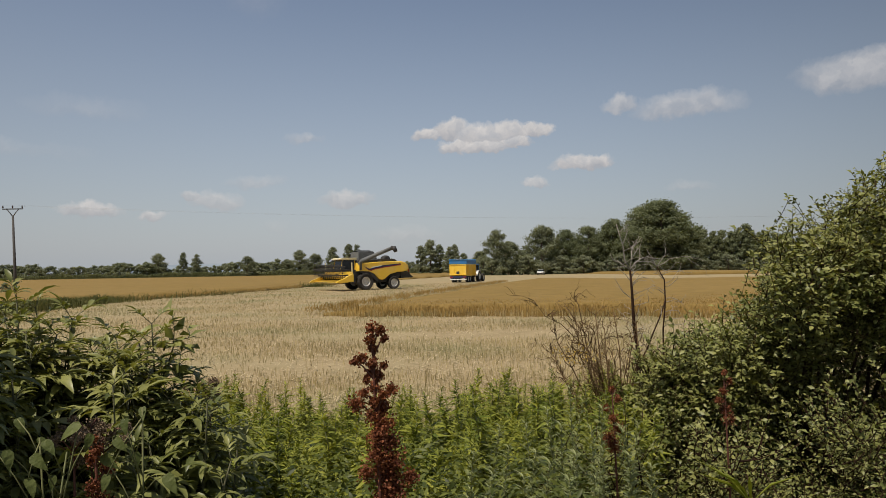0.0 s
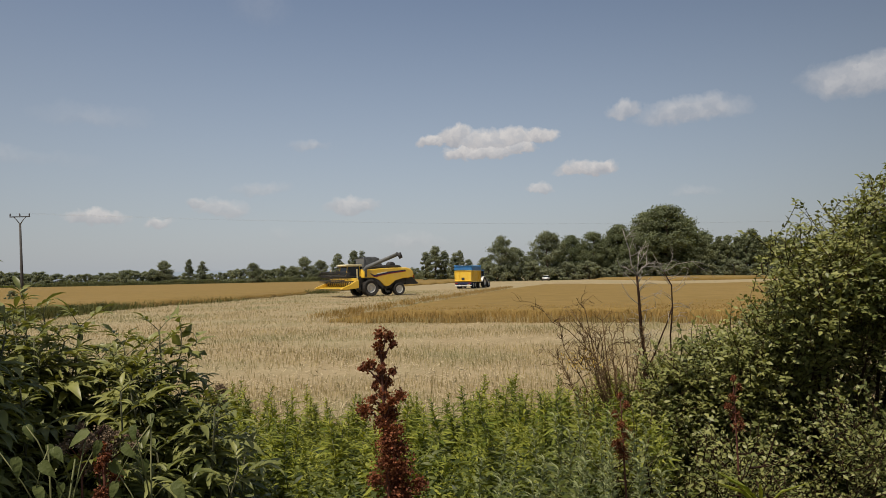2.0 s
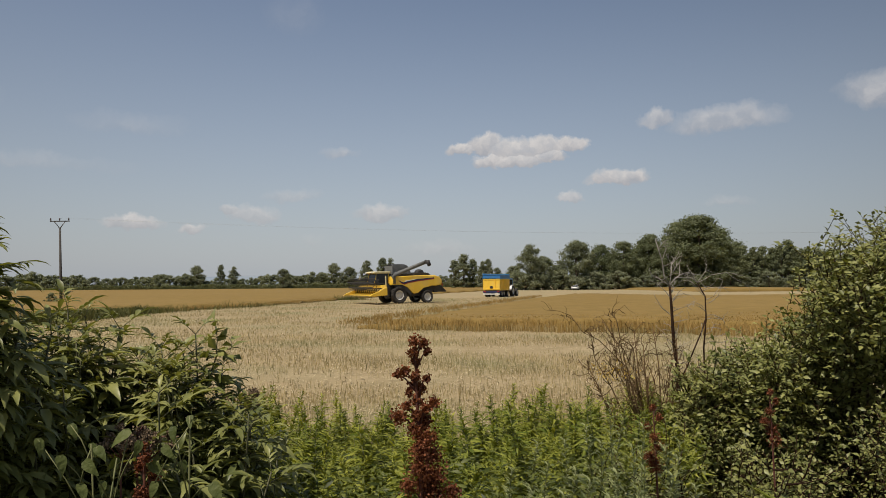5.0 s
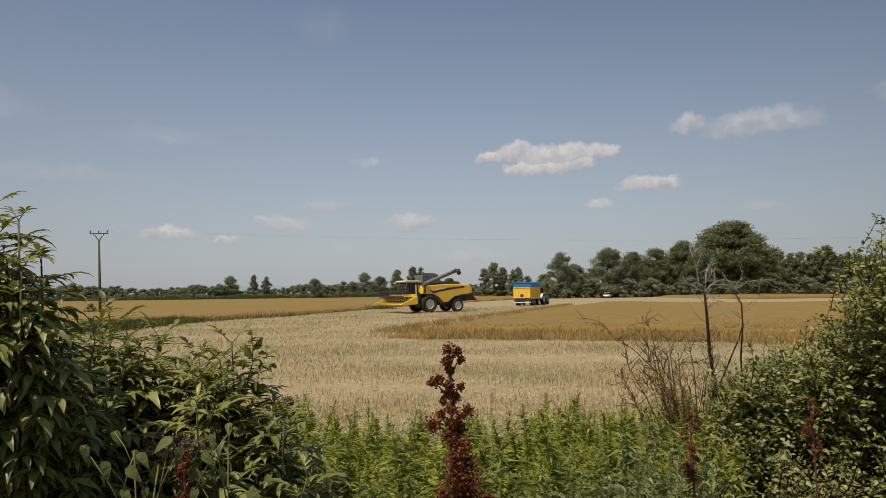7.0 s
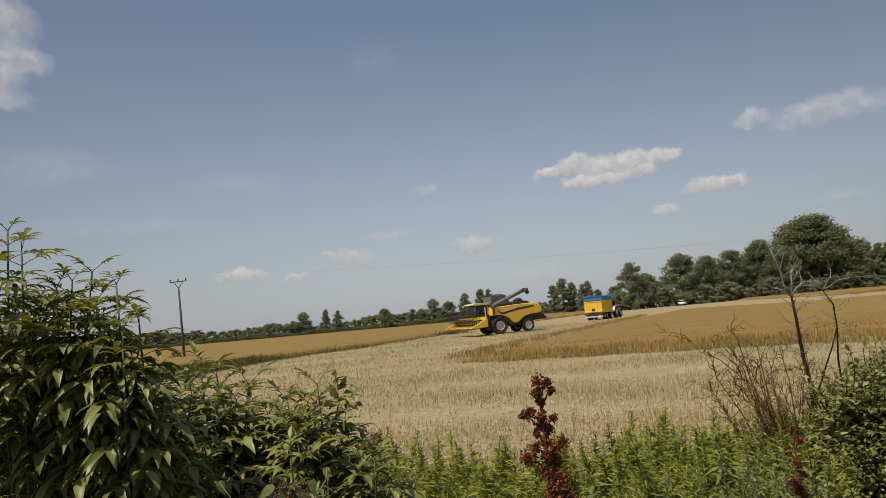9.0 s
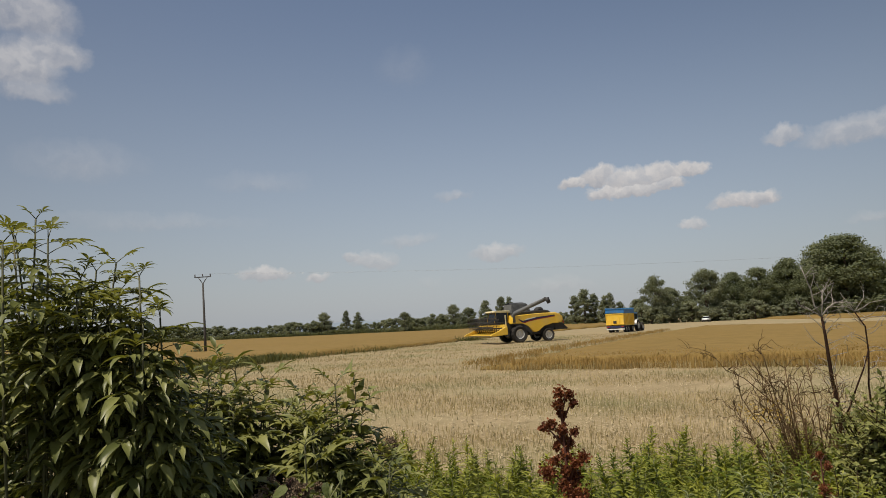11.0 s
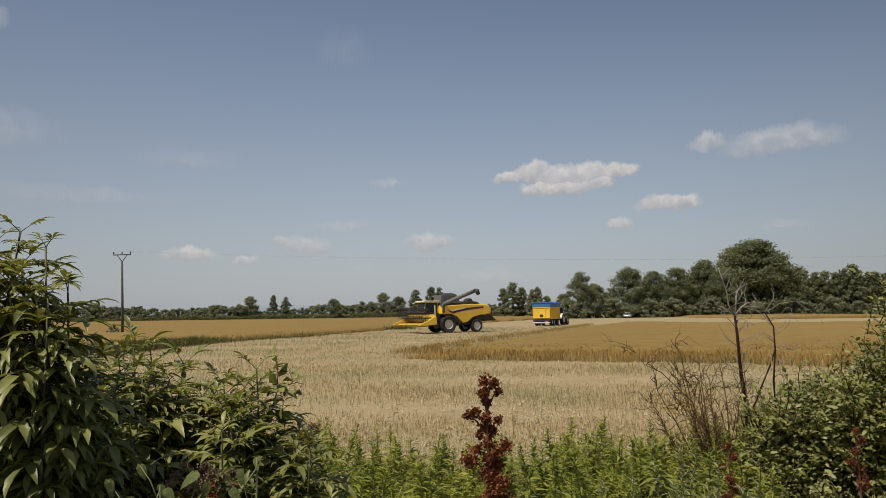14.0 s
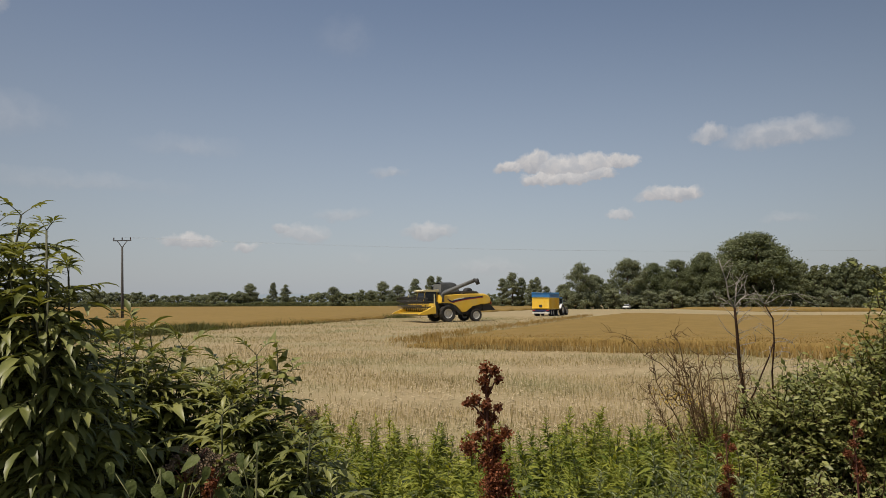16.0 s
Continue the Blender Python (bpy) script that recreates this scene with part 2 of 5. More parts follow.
def blades(n, base, height, width, lean, curl=0.0):
    """n upright tapering blades: base n x 3, height and width of length n. Each is a bent strip of two quads."""
    a = rng.uniform(0, 2 * math.pi, n)
    side = np.stack([np.cos(a), np.sin(a), np.zeros(n)], 1) * width[:, None] / 2
    b = rng.uniform(0, 2 * math.pi, n)
    tip = np.stack([np.cos(b), np.sin(b), np.zeros(n)], 1) * (lean * rng.uniform(0, 1, n) * height)[:, None]
    up = np.stack([np.zeros(n), np.zeros(n), height], 1)
    mid = base + up * 0.55 + tip * 0.3
    top = base + up + tip
    v = np.stack([base - side, base + side, mid + side * 0.9, mid - side * 0.9, top + side * 0.35, top - side * 0.35], 1).reshape(-1, 3)
    o = np.arange(n)[:, None] * 6
    f = np.concatenate([o + np.array([[0, 1, 2, 3]]), o + np.array([[3, 2, 4, 5]])], 0)
    return v, f


# ---------------------------------------------------------------- ground
def build_ground():
    xs = np.concatenate([[-4000, -1500, -500, -200, -100], np.arange(-50, 50.1, 2.0), [100, 200, 500, 1500, 4000]])
    ys = np.concatenate([[-4000, -1000, -200, -50, -15, -6, -2], np.arange(0, 10, 0.5), np.arange(10, 60, 2.5), [70, 90, 120, 200, 400, 1000, 4000]])
    X, Y = np.meshgrid(xs, ys)
    Z = ground_z(X, Y)
    near = (np.abs(X) < 60) & (Y < 70) & (Y > -10)
    Z = Z + near * 0.02 * np.sin(X * 1.7 + Y) * np.cos(Y * 1.3)
    v = np.stack([X.ravel(), Y.ravel(), Z.ravel()], 1)
    nx, ny = len(xs), len(ys)
    f = [(j * nx + i, j * nx + i + 1, (j + 1) * nx + i + 1, (j + 1) * nx + i) for j in range(ny - 1) for i in range(nx - 1)]
    ob = new("ground", fast_mesh("ground", v, f, SOIL, True))
    ob.data.materials.append(EARTH)
    cy = [ys[j] for j in range(ny - 1) for i in range(nx - 1)]
    ob.data.polygons.foreach_set("material_index", np.array([1 if c < 7.5 else 0 for c in cy], dtype=np.int32))
    tagged(ob, "flat harvested field of dry pale stubble soil with a grassy bank", "field", kind="structure")


def in_right_crop(x, y):
    """Standing crop that narrows to a blunt corner and widens away from the camera, with one cut swath across it."""
    front = np.interp(x, (-6, -3.7, 1.7, 5.3, 9.8, 13.3, 14.3, 25), (33.2, 32.1, 30.2, 29.1, 27.6, 25.2, 24.2, 16))
    left = np.interp(y, (30, 33.5, 40, 48, 59, 74, 113, 167, 210), (-4.2, -3.0, -0.9, 1.8, 5.8, 11.0, 25.0, 44.0, 58.0))
    near = np.interp(x, (20, 26, 31, 36, 46, 60, 95), (101, 97, 87, 82, 82, 85, 95))
    far = np.interp(x, (45, 55, 63, 81, 95), (158, 146, 134, 134, 134))
    cut = ((y > near) & (y < far)) | ((x < 62) & (y > 140))
    return (y > front + 0.25 * np.sin(x * 1.9)) & (x > left + 0.3 * np.sin(y * 1.3)) & (y < 196 + 0.05 * x) & ~cut


LEFT_EDGE_Y = (10, 36, 45, 53, 58.6, 65.5, 79, 99.6, 122, 148, 248, 290)
LEFT_EDGE_X = (-21.5, -22, -22.5, -22, -19.3, -16, -12.4, -8, -1.5, 8, 46, 60)


def in_left_crop(x, y):
    return (x < np.interp(y, LEFT_EDGE_Y, LEFT_EDGE_X) + 0.3 * np.sin(y * 1.1)) & (y > 18) & (y < 292)


def build_crop(name, inside, x0, x1, y0, y1, sx0, sx1, flank, rim_tall, label):
    """A field of standing crop. flank: the side, -1 or 1, on which it thins out; rim_tall: height of the stalks along its rim."""
    step_x = np.concatenate([np.arange(x0, x1, 0.9)])
    ys = [y0]
    while ys[-1] < y1:
        ys.append(ys[-1] + (0.6 if ys[-1] < 60 else 1.5 if ys[-1] < 120 else 4.0))
    ys = np.array(ys)
    X, Y = np.meshgrid(step_x, ys)
    Z = 0.57 + rng.normal(0, 0.015, X.shape) + 0.03 * np.sin(X * 0.31 + Y * 0.12) * np.sin(Y * 0.21)
    keep = inside(X, Y)
    thin = np.mean([inside(X + flank * k, Y + 0.8 * k) for k in (0.9, 1.8, 2.7, 3.6)], axis=0)
    Z = Z * (0.22 + 0.78 * thin)
    cell = keep[:-1, :-1] & keep[1:, :-1] & keep[:-1, 1:] & keep[1:, 1:]
    nx = X.shape[1]
    v = np.stack([X.ravel(), Y.ravel(), Z.ravel()], 1)
    J, I = np.nonzero(cell)
    f = np.stack([J * nx + I, J * nx + I + 1, (J + 1) * nx + I + 1, (J + 1) * nx + I], 1)
    # skirts down to the soil round the rim
    lo = v.copy()
    lo[:, 2] = 0.0
    pad = np.pad(cell, 1)
    walls = []
    for dj, di, a, b in ((-1, 0, (0, 0), (0, 1)), (1, 0, (1, 1), (1, 0)), (0, -1, (1, 0), (0, 0)), (0, 1, (0, 1), (1, 1))):
        edge = cell & ~pad[1 + dj:pad.shape[0] - 1 + dj, 1 + di:pad.shape[1] - 1 + di]
        j, i = np.nonzero(edge)
        p, q = (j + a[0]) * nx + i + a[1], (j + b[0]) * nx + i + b[1]
        walls.append(np.stack([p, p + len(v), q + len(v), q], 1))
    ob = new(name, fast_mesh(name, np.concatenate([v, lo]), np.concatenate([f] + walls), CROP))
    tagged(ob, label, "crop", kind="stuff")
    # pale stalks along the rim that faces the camera, golden tufts above them and over the top
    n = 1500000
    px, py = rng.uniform(sx0, sx1, n), y0 + (min(y1, 125) - y0) * rng.uniform(0, 1, n) ** 1.5
    ok = inside(px, py)
    rim = ok & (~inside(px, py - 1.3) | ~inside(px - 1.0, py) | ~inside(px + 1.0, py)) & (py < 90)
    top = ok & ~rim & (rng.uniform(0, 1, n) < 0.5 * np.clip((36 - py) / 10, 0, 1))
    rim &= (rng.uniform(0, 1, n) < 0.5) | inside(px + flank * 2.2, py + 1.8)
    ri, ti = np.nonzero(rim)[0][:130000], np.nonzero(top)[0][:60000]
    k = len(ri) // 3
    pale, gold = ri[:k], ri[k:]

    def at(i, z, shift=0.0):
        return np.stack([px[i], py[i] - rng.uniform(0, 1, len(i)) * shift, z], 1)

    v1, f1 = blades(len(pale), at(pale, np.zeros(len(pale)), 0.35), rim_tall * rng.uniform(0.22, 0.46, len(pale)), rng.uniform(0.010, 0.022, len(pale)), 0.3)
    v2, f2 = blades(len(gold), at(gold, rim_tall * rng.uniform(0.22, 0.40, len(gold)), 0.3), rim_tall * rng.uniform(0.16, 0.28, len(gold)), rng.uniform(0.014, 0.034, len(gold)), 0.7)
    v3, f3 = blades(len(ti), at(ti, np.full(len(ti), 0.54)), rng.uniform(0.045, 0.085, len(ti)), rng.uniform(0.02, 0.045, len(ti)), 0.8)
    ob = new("crop_stalks", fast_mesh("crop_stalks", v1, f1, STRAW))
    tagged(ob, "pale bare stalks at the foot of the crop", "crop", kind="stuff")
    ob = new("crop_ears", fast_mesh("crop_ears", np.concatenate([v2, v3]), np.concatenate([f2, f3 + len(v2)]), STALK))
    tagged(ob, "dry golden brown seed heads of the ripe crop", "crop", kind="stuff")


def build_stubble():
    n = 420000
    y = 7.0 + 90 * rng.uniform(0, 1, n) ** 2.1
    x = (rng.uniform(-1, 1, n)) * (y * 0.85 + 4)
    ok = ~in_right_crop(x, y) & ~in_left_crop(x, y) & (x > -60) & (x < 60)
    # sown in drills
    row = np.round((x * 0.94 + y * 0.34) / 0.25) * 0.25
    x = np.where(rng.uniform(0, 1, n) < 0.25, (row - y * 0.34) / 0.94 + rng.normal(0, 0.03, n), x)
    x, y = x[ok], y[ok]
    dens = np.array([noise.noise((a * 0.12, b * 0.30, 0)) for a, b in zip(x[::1], y[::1])])
    keep = dens > rng.uniform(-0.55, 0.45, len(x))
    x, y = x[keep], y[keep]
    n = len(x)
    v, f = blades(n, np.stack([x, y, ground_z(x, y) - 0.01], 1), rng.uniform(0.07, 0.17, n), rng.uniform(0.004, 0.008, n) * (1 + y / 22), 0.4)
    tagged(new("stubble", fast_mesh("stubble", v, f, STRAW)), "short dry cut stubble standing in the field", "stubble", kind="stuff")
    n = 60000
    y = 7.0 + 60 * rng.uniform(0, 1, n) ** 2
    x = rng.uniform(-1, 1, n) * (y * 0.8 + 4)
    ok = ~in_right_crop(x, y) & ~in_left_crop(x, y)
    x, y = x[ok], y[ok]
    n = len(x)
    a, ln = rng.uniform(0, math.pi, n), rng.uniform(0.05, 0.22, n)
    d = np.stack([np.cos(a) * ln, np.sin(a) * ln, rng.normal(0, 0.02, n)], 1)
    s = np.stack([-np.sin(a), np.cos(a), np.zeros(n)], 1) * (0.006 + y * 0.0003)[:, None]
    b = np.stack([x, y, ground_z(x, y) + rng.uniform(0.012, 0.05, n)], 1)
    v = np.stack([b - s, b + s, b + d + s, b + d - s], 1).reshape(-1, 3)
    f = np.arange(n)[:, None] * 4 + np.array([[0, 1, 2, 3]])
    tagged(new("straw_litter", fast_mesh("straw_litter", v, f, CHAFF)), "pale chopped straw lying on the stubble", "straw", kind="stuff")


def build_weed_strip():
    """Green weeds along the foot of the far crop, denser near the pole side."""
    n = 34000
    y = 38 + 30 * rng.uniform(0, 1, n)
    x = np.interp(y, LEFT_EDGE_Y, LEFT_EDGE_X) + rng.normal(0.35, 0.7, n)
    gap = np.array([noise.noise((a * 0.35, 3.0, 0)) for a in y])
    keep = (gap > -0.3) & (rng.uniform(0, 1, n) < np.clip(1.25 - (y - 46) / 8, 0.02, 1))
    x, y = x[keep], y[keep]
    k = 700
    x, y = np.concatenate([x, rng.normal(-9.0, 1.2, k), rng.normal(-39.6, 0.55, k)]), np.concatenate([y, rng.normal(92.5, 0.8, k), rng.normal(73.6, 0.4, k)])
    n = len(x)
    tall = 0.55 + 0.45 * np.array([noise.noise((a * 0.9, b * 0.9, 5.0)) for a, b in zip(x, y)])
    v, f = blades(n, np.stack([x, y, np.zeros(n)], 1), rng.uniform(0.25, 1.1, n) * tall, rng.uniform(0.02, 0.06, n), 0.9)
    tagged(new("weeds", fast_mesh("weeds", v, f, WEED)), "green weeds growing along the crop edge", "weeds", kind="stuff")


# ---------------------------------------------------------------- distant trees
def tube(points, radii, sides=6):
    """A closed tapering tube through points."""
    vs, fs = [], []
    pts = [Vector(p) for p in points]
    for i, (p, r) in enumerate(zip(pts, radii)):
        d = (pts[min(i + 1, len(pts) - 1)] - pts[max(i - 1, 0)]).normalized()
        a = d.orthogonal().normalized() if abs(d.z) < 0.99 else Vector((1, 0, 0))
        if abs(d.z) > 0.3:
            a = (Vector((1, 0, 0)) - d * d.x).normalized()
        b = d.cross(a)
        vs += [p + (a * math.cos(k * 2 * math.pi / sides) + b * math.sin(k * 2 * math.pi / sides)) * r for k in range(sides)]
    for i in range(len(pts) - 1):
        for k in range(sides):
            l = (k + 1) % sides
            fs.append((i * sides + k, i * sides + l, (i + 1) * sides + l, (i + 1) * sides + k))
    vs += [pts[0], pts[-1]]
    for k in range(sides):
        l = (k + 1) % sides
        fs.append((len(vs) - 2, l, k, k))
        e = (len(pts) - 1) * sides
        fs.append((len(vs) - 1, e + k, e + l, e + l))
    return [tuple(v) for v in vs], [f[:3] if f[2] == f[3] else f for f in fs]


def join(pieces):
    vs, fs = [], []
    for v, f in pieces:
        o = len(vs)
        vs += list(v)
        fs += [tuple(i + o for i in q) for q in f]
    return vs, fs


def tree_meshes(seed, slim=0.42, low=0.18, lobes=26, leaves=3600, size=0.036, mat=None):
    """Trunk with limbs and a leafy crown for a tree one metre high; slim is the crown's half width, low where it begins."""
    r = np.random.default_rng(seed)
    tops = []
    for i in range(lobes):
        h = low + (0.93 - low) * r.uniform(0, 1) ** 0.85
        rel = (h - low) / (1 - low)
        reach = slim * (math.sin(math.pi * min(1, 0.22 + rel * 0.8)) ** 0.8) * r.uniform(0.25, 0.95)
        a = r.uniform(0, 2 * math.pi)
        tops.append((reach * math.cos(a), reach * math.sin(a), h, r.uniform(0.045, 0.105) * (0.7 + slim)))
    tops.append((0, 0, 0.93, 0.07))
    limbs = [tube([(0, 0, 0), (0.005, 0.003, 0.25), (-0.006, 0.004, 0.6), (0, 0, 0.9)], [0.026, 0.02, 0.012, 0.003])]
    for x, y, h, s in tops[:12]:
        z0 = max(0.1, h - 0.25)
        limbs.append(tube([(0, 0, z0), (x * 0.5, y * 0.5, z0 + (h - z0) * 0.6), (x, y, h)], [0.01, 0.006, 0.002], 5))
    wood = mesh_of("trunk", *join(limbs), BARK, True)
    k = r.integers(0, len(tops), leaves)
    T = np.array(tops)[k]
    d = r.normal(0, 1, (leaves, 3))
    d /= np.linalg.norm(d, axis=1)[:, None]
    rad = T[:, 3] * np.minimum(np.abs(r.normal(0.72, 0.34, leaves)), 1.25)
    c = T[:, :3] + d * rad[:, None] * np.array([1.1, 1.1, 0.75])
    nrm = d * 1.3 + r.normal(0, 0.5, (leaves, 3)) + np.array([0, 0, 0.3])
    nrm /= np.linalg.norm(nrm, axis=1)[:, None]
    u = np.cross(nrm, r.normal(0, 1, (leaves, 3)))
    u /= np.linalg.norm(u, axis=1)[:, None]
    w = np.cross(nrm, u)
    s = size * r.uniform(0.5, 1.25, leaves)[:, None]
    v = np.stack([c - u * s, c - w * s * 0.55 + nrm * s * 0.25, c + u * s, c + w * s * 0.6 - nrm * s * 0.15], 1).reshape(-1, 3)
    f = np.arange(leaves)[:, None] * 4 + np.array([[0, 1, 2, 3]])
    return wood, fast_mesh("crown", v, f, mat or TREE_LEAF_HAZED)


def make_tree(name, meshes, x, y, h, wide, spin, label, category, group):
    t = empty(name, pose(x, y, 0, 0, 0, spin) @ Matrix.Diagonal((h * wide, h * wide, h, 1)))
    part("trunk", meshes[0], BARK, t)
    part("crown", meshes[1], TREE_LEAF_HAZED, t)
    return tagged(t, label, category, group)


def build_trees():
    broad = [tree_meshes(11 + i, 0.45, 0.08, 96, 14000, 0.0175, TREE_LEAF_HAZED) for i in range(4)]
    bush = [tree_meshes(31 + i, 0.75, 0.03, 40, 4200, 0.042, TREE_LEAF_HAZED) for i in range(4)]
    poplar = [tree_meshes(51 + i, 0.22, 0.06, 60, 6000, 0.021, TREE_LEAF_HAZED) for i in range(3)]
    dark = [tree_meshes(71 + i, 0.45, 0.03, 130, 24000, 0.0145, GROVE_LEAF_HAZED) for i in range(4)]
    spire = [tree_meshes(91 + i, 0.2, 0.04, 30, 3600, 0.027, GROVE_LEAF_HAZED) for i in range(2)]
    r = np.random.default_rng(5)

    def at(bearing, top, dist, wide, kind, label, category, group, name="tree"):
        # place by bearing, height of the top over the eye and distance
        h = 2.2 + (528 - (bearing - 25) * 0.0133 - top) / 1162 * dist
        make_tree(name, kind[int(r.integers(0, len(kind)))], (bearing - 784 + 4) / 1162 * dist, dist, h, wide, float(r.uniform(0, 360)), label, category, group)

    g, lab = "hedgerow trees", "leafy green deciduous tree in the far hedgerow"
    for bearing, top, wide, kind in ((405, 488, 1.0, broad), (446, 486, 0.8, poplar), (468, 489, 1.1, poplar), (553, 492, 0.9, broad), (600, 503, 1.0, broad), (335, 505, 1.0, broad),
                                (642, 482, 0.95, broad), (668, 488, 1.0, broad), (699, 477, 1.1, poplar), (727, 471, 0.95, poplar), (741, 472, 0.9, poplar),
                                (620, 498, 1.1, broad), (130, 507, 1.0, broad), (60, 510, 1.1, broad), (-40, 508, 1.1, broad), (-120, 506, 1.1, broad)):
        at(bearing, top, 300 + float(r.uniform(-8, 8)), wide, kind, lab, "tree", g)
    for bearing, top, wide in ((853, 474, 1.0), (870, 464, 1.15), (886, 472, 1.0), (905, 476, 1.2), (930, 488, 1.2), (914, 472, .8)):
        at(bearing, top, 255 + float(r.uniform(-6, 6)), wide, poplar, "slender poplar behind the field, leaf green greyed for haze", "tree", "poplars")
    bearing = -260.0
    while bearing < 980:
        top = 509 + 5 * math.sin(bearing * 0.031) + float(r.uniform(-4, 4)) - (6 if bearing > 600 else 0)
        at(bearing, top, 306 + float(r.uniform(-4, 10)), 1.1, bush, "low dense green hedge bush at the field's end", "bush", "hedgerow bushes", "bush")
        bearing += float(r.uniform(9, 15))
    g, lab = "grove trees", "tall leafy dark green tree in the grove"
    for bearing, top, dist, wide in ((990, 446, 196, 0.85), (1014, 466, 205, 1.1), (1072, 436, 198, 0.95), (1118, 444, 205, 0.95), (1158, 438, 202, 0.95), (1205, 424, 205, 1.0),
                                (1262, 400, 206, 1.1), (1296, 388, 200, 1.15), (1325, 408, 206, 1.1), (1240, 440, 198, 1.0), (1355, 446, 200, 1.0), (960, 484, 210, 1.2), (1040, 482, 214, 1.3), (1094, 462, 212, 1.2), (1138, 462, 212, 1.2), (1182, 452, 212, 1.2), (1228, 446, 212, 1.1),
                                (1392, 456, 204, 1.1), (1430, 456, 208, 1.1), (1480, 458, 206, 1.1), (1525, 460, 206, 1.1), (1580, 452, 206, 1.1), (1640, 450, 206, 1.1), (1700, 450, 206, 1.1), (1760, 448, 206, 1.2)):
        at(bearing, top, dist, wide, dark if bearing > 1100 else (broad if bearing < 1100 and bearing != 1118 else dark), lab, "tree", g)
    for bearing, top in ((1376, 444), (1398, 446), (1412, 445), (1432, 447), (1448, 440), (1461, 433), (1472, 444), (1486, 448), (1500, 446), (1516, 449), (1530, 452), (1542, 448)):
        at(bearing, top, 201, 0.85, spire, "slim dark pointed tree at the grove's edge", "tree", "pointed trees")
    make_tree("bush", bush[0], -39.2, 73.4, 1.5, 0.7, 40.0, "small scrubby green bush at the foot of the pole", "bush", "")
    bearing = 965.0
    while bearing < 1800:
        at(bearing, 500 + float(r.uniform(-9, 6)), 197 + float(r.uniform(-3, 3)), 1.1, bush, "dark shrub under the grove trees", "bush", "grove shrubs", "bush")
        bearing += float(r.uniform(11, 18))


def build_far_hedge():
    """Low dark hedge along the far end of the crop."""
    n = 40000
    x = rng.uniform(-180, 45, n)
    y = 293.5 + rng.uniform(0, 1.6, n)
    top = 1.9 + 0.35 * np.sin(x * 0.13) + 0.3 * np.sin(x * 0.41 + 1)
    z = top * rng.uniform(0.05, 1, n) ** 0.7
    v, f = blades(n, np.stack([x, y, z], 1), rng.uniform(0.2, 0.5, n), rng.uniform(0.12, 0.3, n), 1.4)
    tagged(new("hedge", fast_mesh("hedge", v, f, GROVE_LEAF_HAZED)), "low dark green trimmed hedge behind the crop", "hedge", kind="stuff")


def build_hills():
    n = 60
    v, f = [], []
    for i in range(n):
        a = radians(-60 + 120 * i / (n - 1))
        h = 26 + 16 * math.sin(i * 0.33) + 9 * math.sin(i * 0.9 + 1)
        for dist, z in ((3300, -5), (3400, h), (3900, -5)):
            v.append((dist * math.sin(a), dist * math.cos(a), z))
    for i in range(n - 1):
        for k in range(2):
            f.append((i * 3 + k, i * 3 + 3 + k, i * 3 + 4 + k, i * 3 + 1 + k))
    tagged(new("backdrop", mesh_of("backdrop", v, f, HILL_HAZED, True)), "low far hills with pale haze blue put into their colour", "hills", kind="structure")


# ---------------------------------------------------------------- power line
def box(bm, size, m=None, bevel=0.0):
    """Adds a box of that size at the pose m, with bevelled edges."""
    r = bmesh.ops.create_cube(bm, size=1.0, matrix=(m or Matrix()) @ Matrix.Diagonal((*size, 1)))
    if bevel:
        edges = list({e for v in r["verts"] for e in v.link_edges})
        bmesh.ops.bevel(bm, geom=edges, offset=bevel, segments=2, affect="EDGES", profile=0.6)
    return bm


def tube_mesh(name, points, radii, mat, sides=8):
    return mesh_of(name, *tube(points, radii, sides), mat, True)


def build_pole(x, y, lean):
    p = empty("utility_pole", pose(x, y, 0, 0, lean, 12))
    part("post", tube_mesh("post", [(0, 0, -0.4), (0, 0, 3), (0, 0, 8.6)], [0.17, 0.145, 0.10], CONCRETE, 12), CONCRETE, p)
    part("crossarm", box(bmesh.new(), (1.9, 0.12, 0.11), pose(0, 0, 9.27), 0.015), STEEL, p)
    for s in (-1, 1):
        part("brace", tube_mesh("brace", [(0, 0, 8.45), (s * 0.28, 0, 8.9), (s * 0.55, 0, 9.24)], [0.05, 0.045, 0.045], STEEL, 6), STEEL, p)
    for s in (-0.88, 0, 0.88):
        prof = [(9.30, 0.02), (9.36, 0.02), (9.37, 0.075), (9.42, 0.055), (9.44, 0.08), (9.50, 0.055), (9.53, 0.07), (9.60, 0.045), (9.64, 0.03)]
        part("insulator", tube_mesh("insulator", [(s, 0, z) for z, _ in prof], [q for _, q in prof], CERAMIC, 10), CERAMIC, p, "brown ceramic insulator")
    return tagged(p, "grey concrete power pole with a steel crossarm and three insulators", "pole", "power poles")


def build_power_line():
    a, b = build_pole(-37.95, 73, -2.0), build_pole(86, 90, 0)
    for s in (-0.88, 0, 0.88):
        p = a.matrix_basis @ Vector((s, 0, 9.64))
        q = b.matrix_basis @ Vector((s, 0, 9.64))
        pts = [tuple(p.lerp(q, k / 24) - Vector((0, 0, 1.25 * 4 * (k / 24) * (1 - k / 24)))) for k in range(25)]
        tagged(new("power_cable", tube_mesh("power_cable", pts, [0.0021] * 25, WIRE, 5)), "thin sagging overhead power cable between the poles", "cable", "power cables")


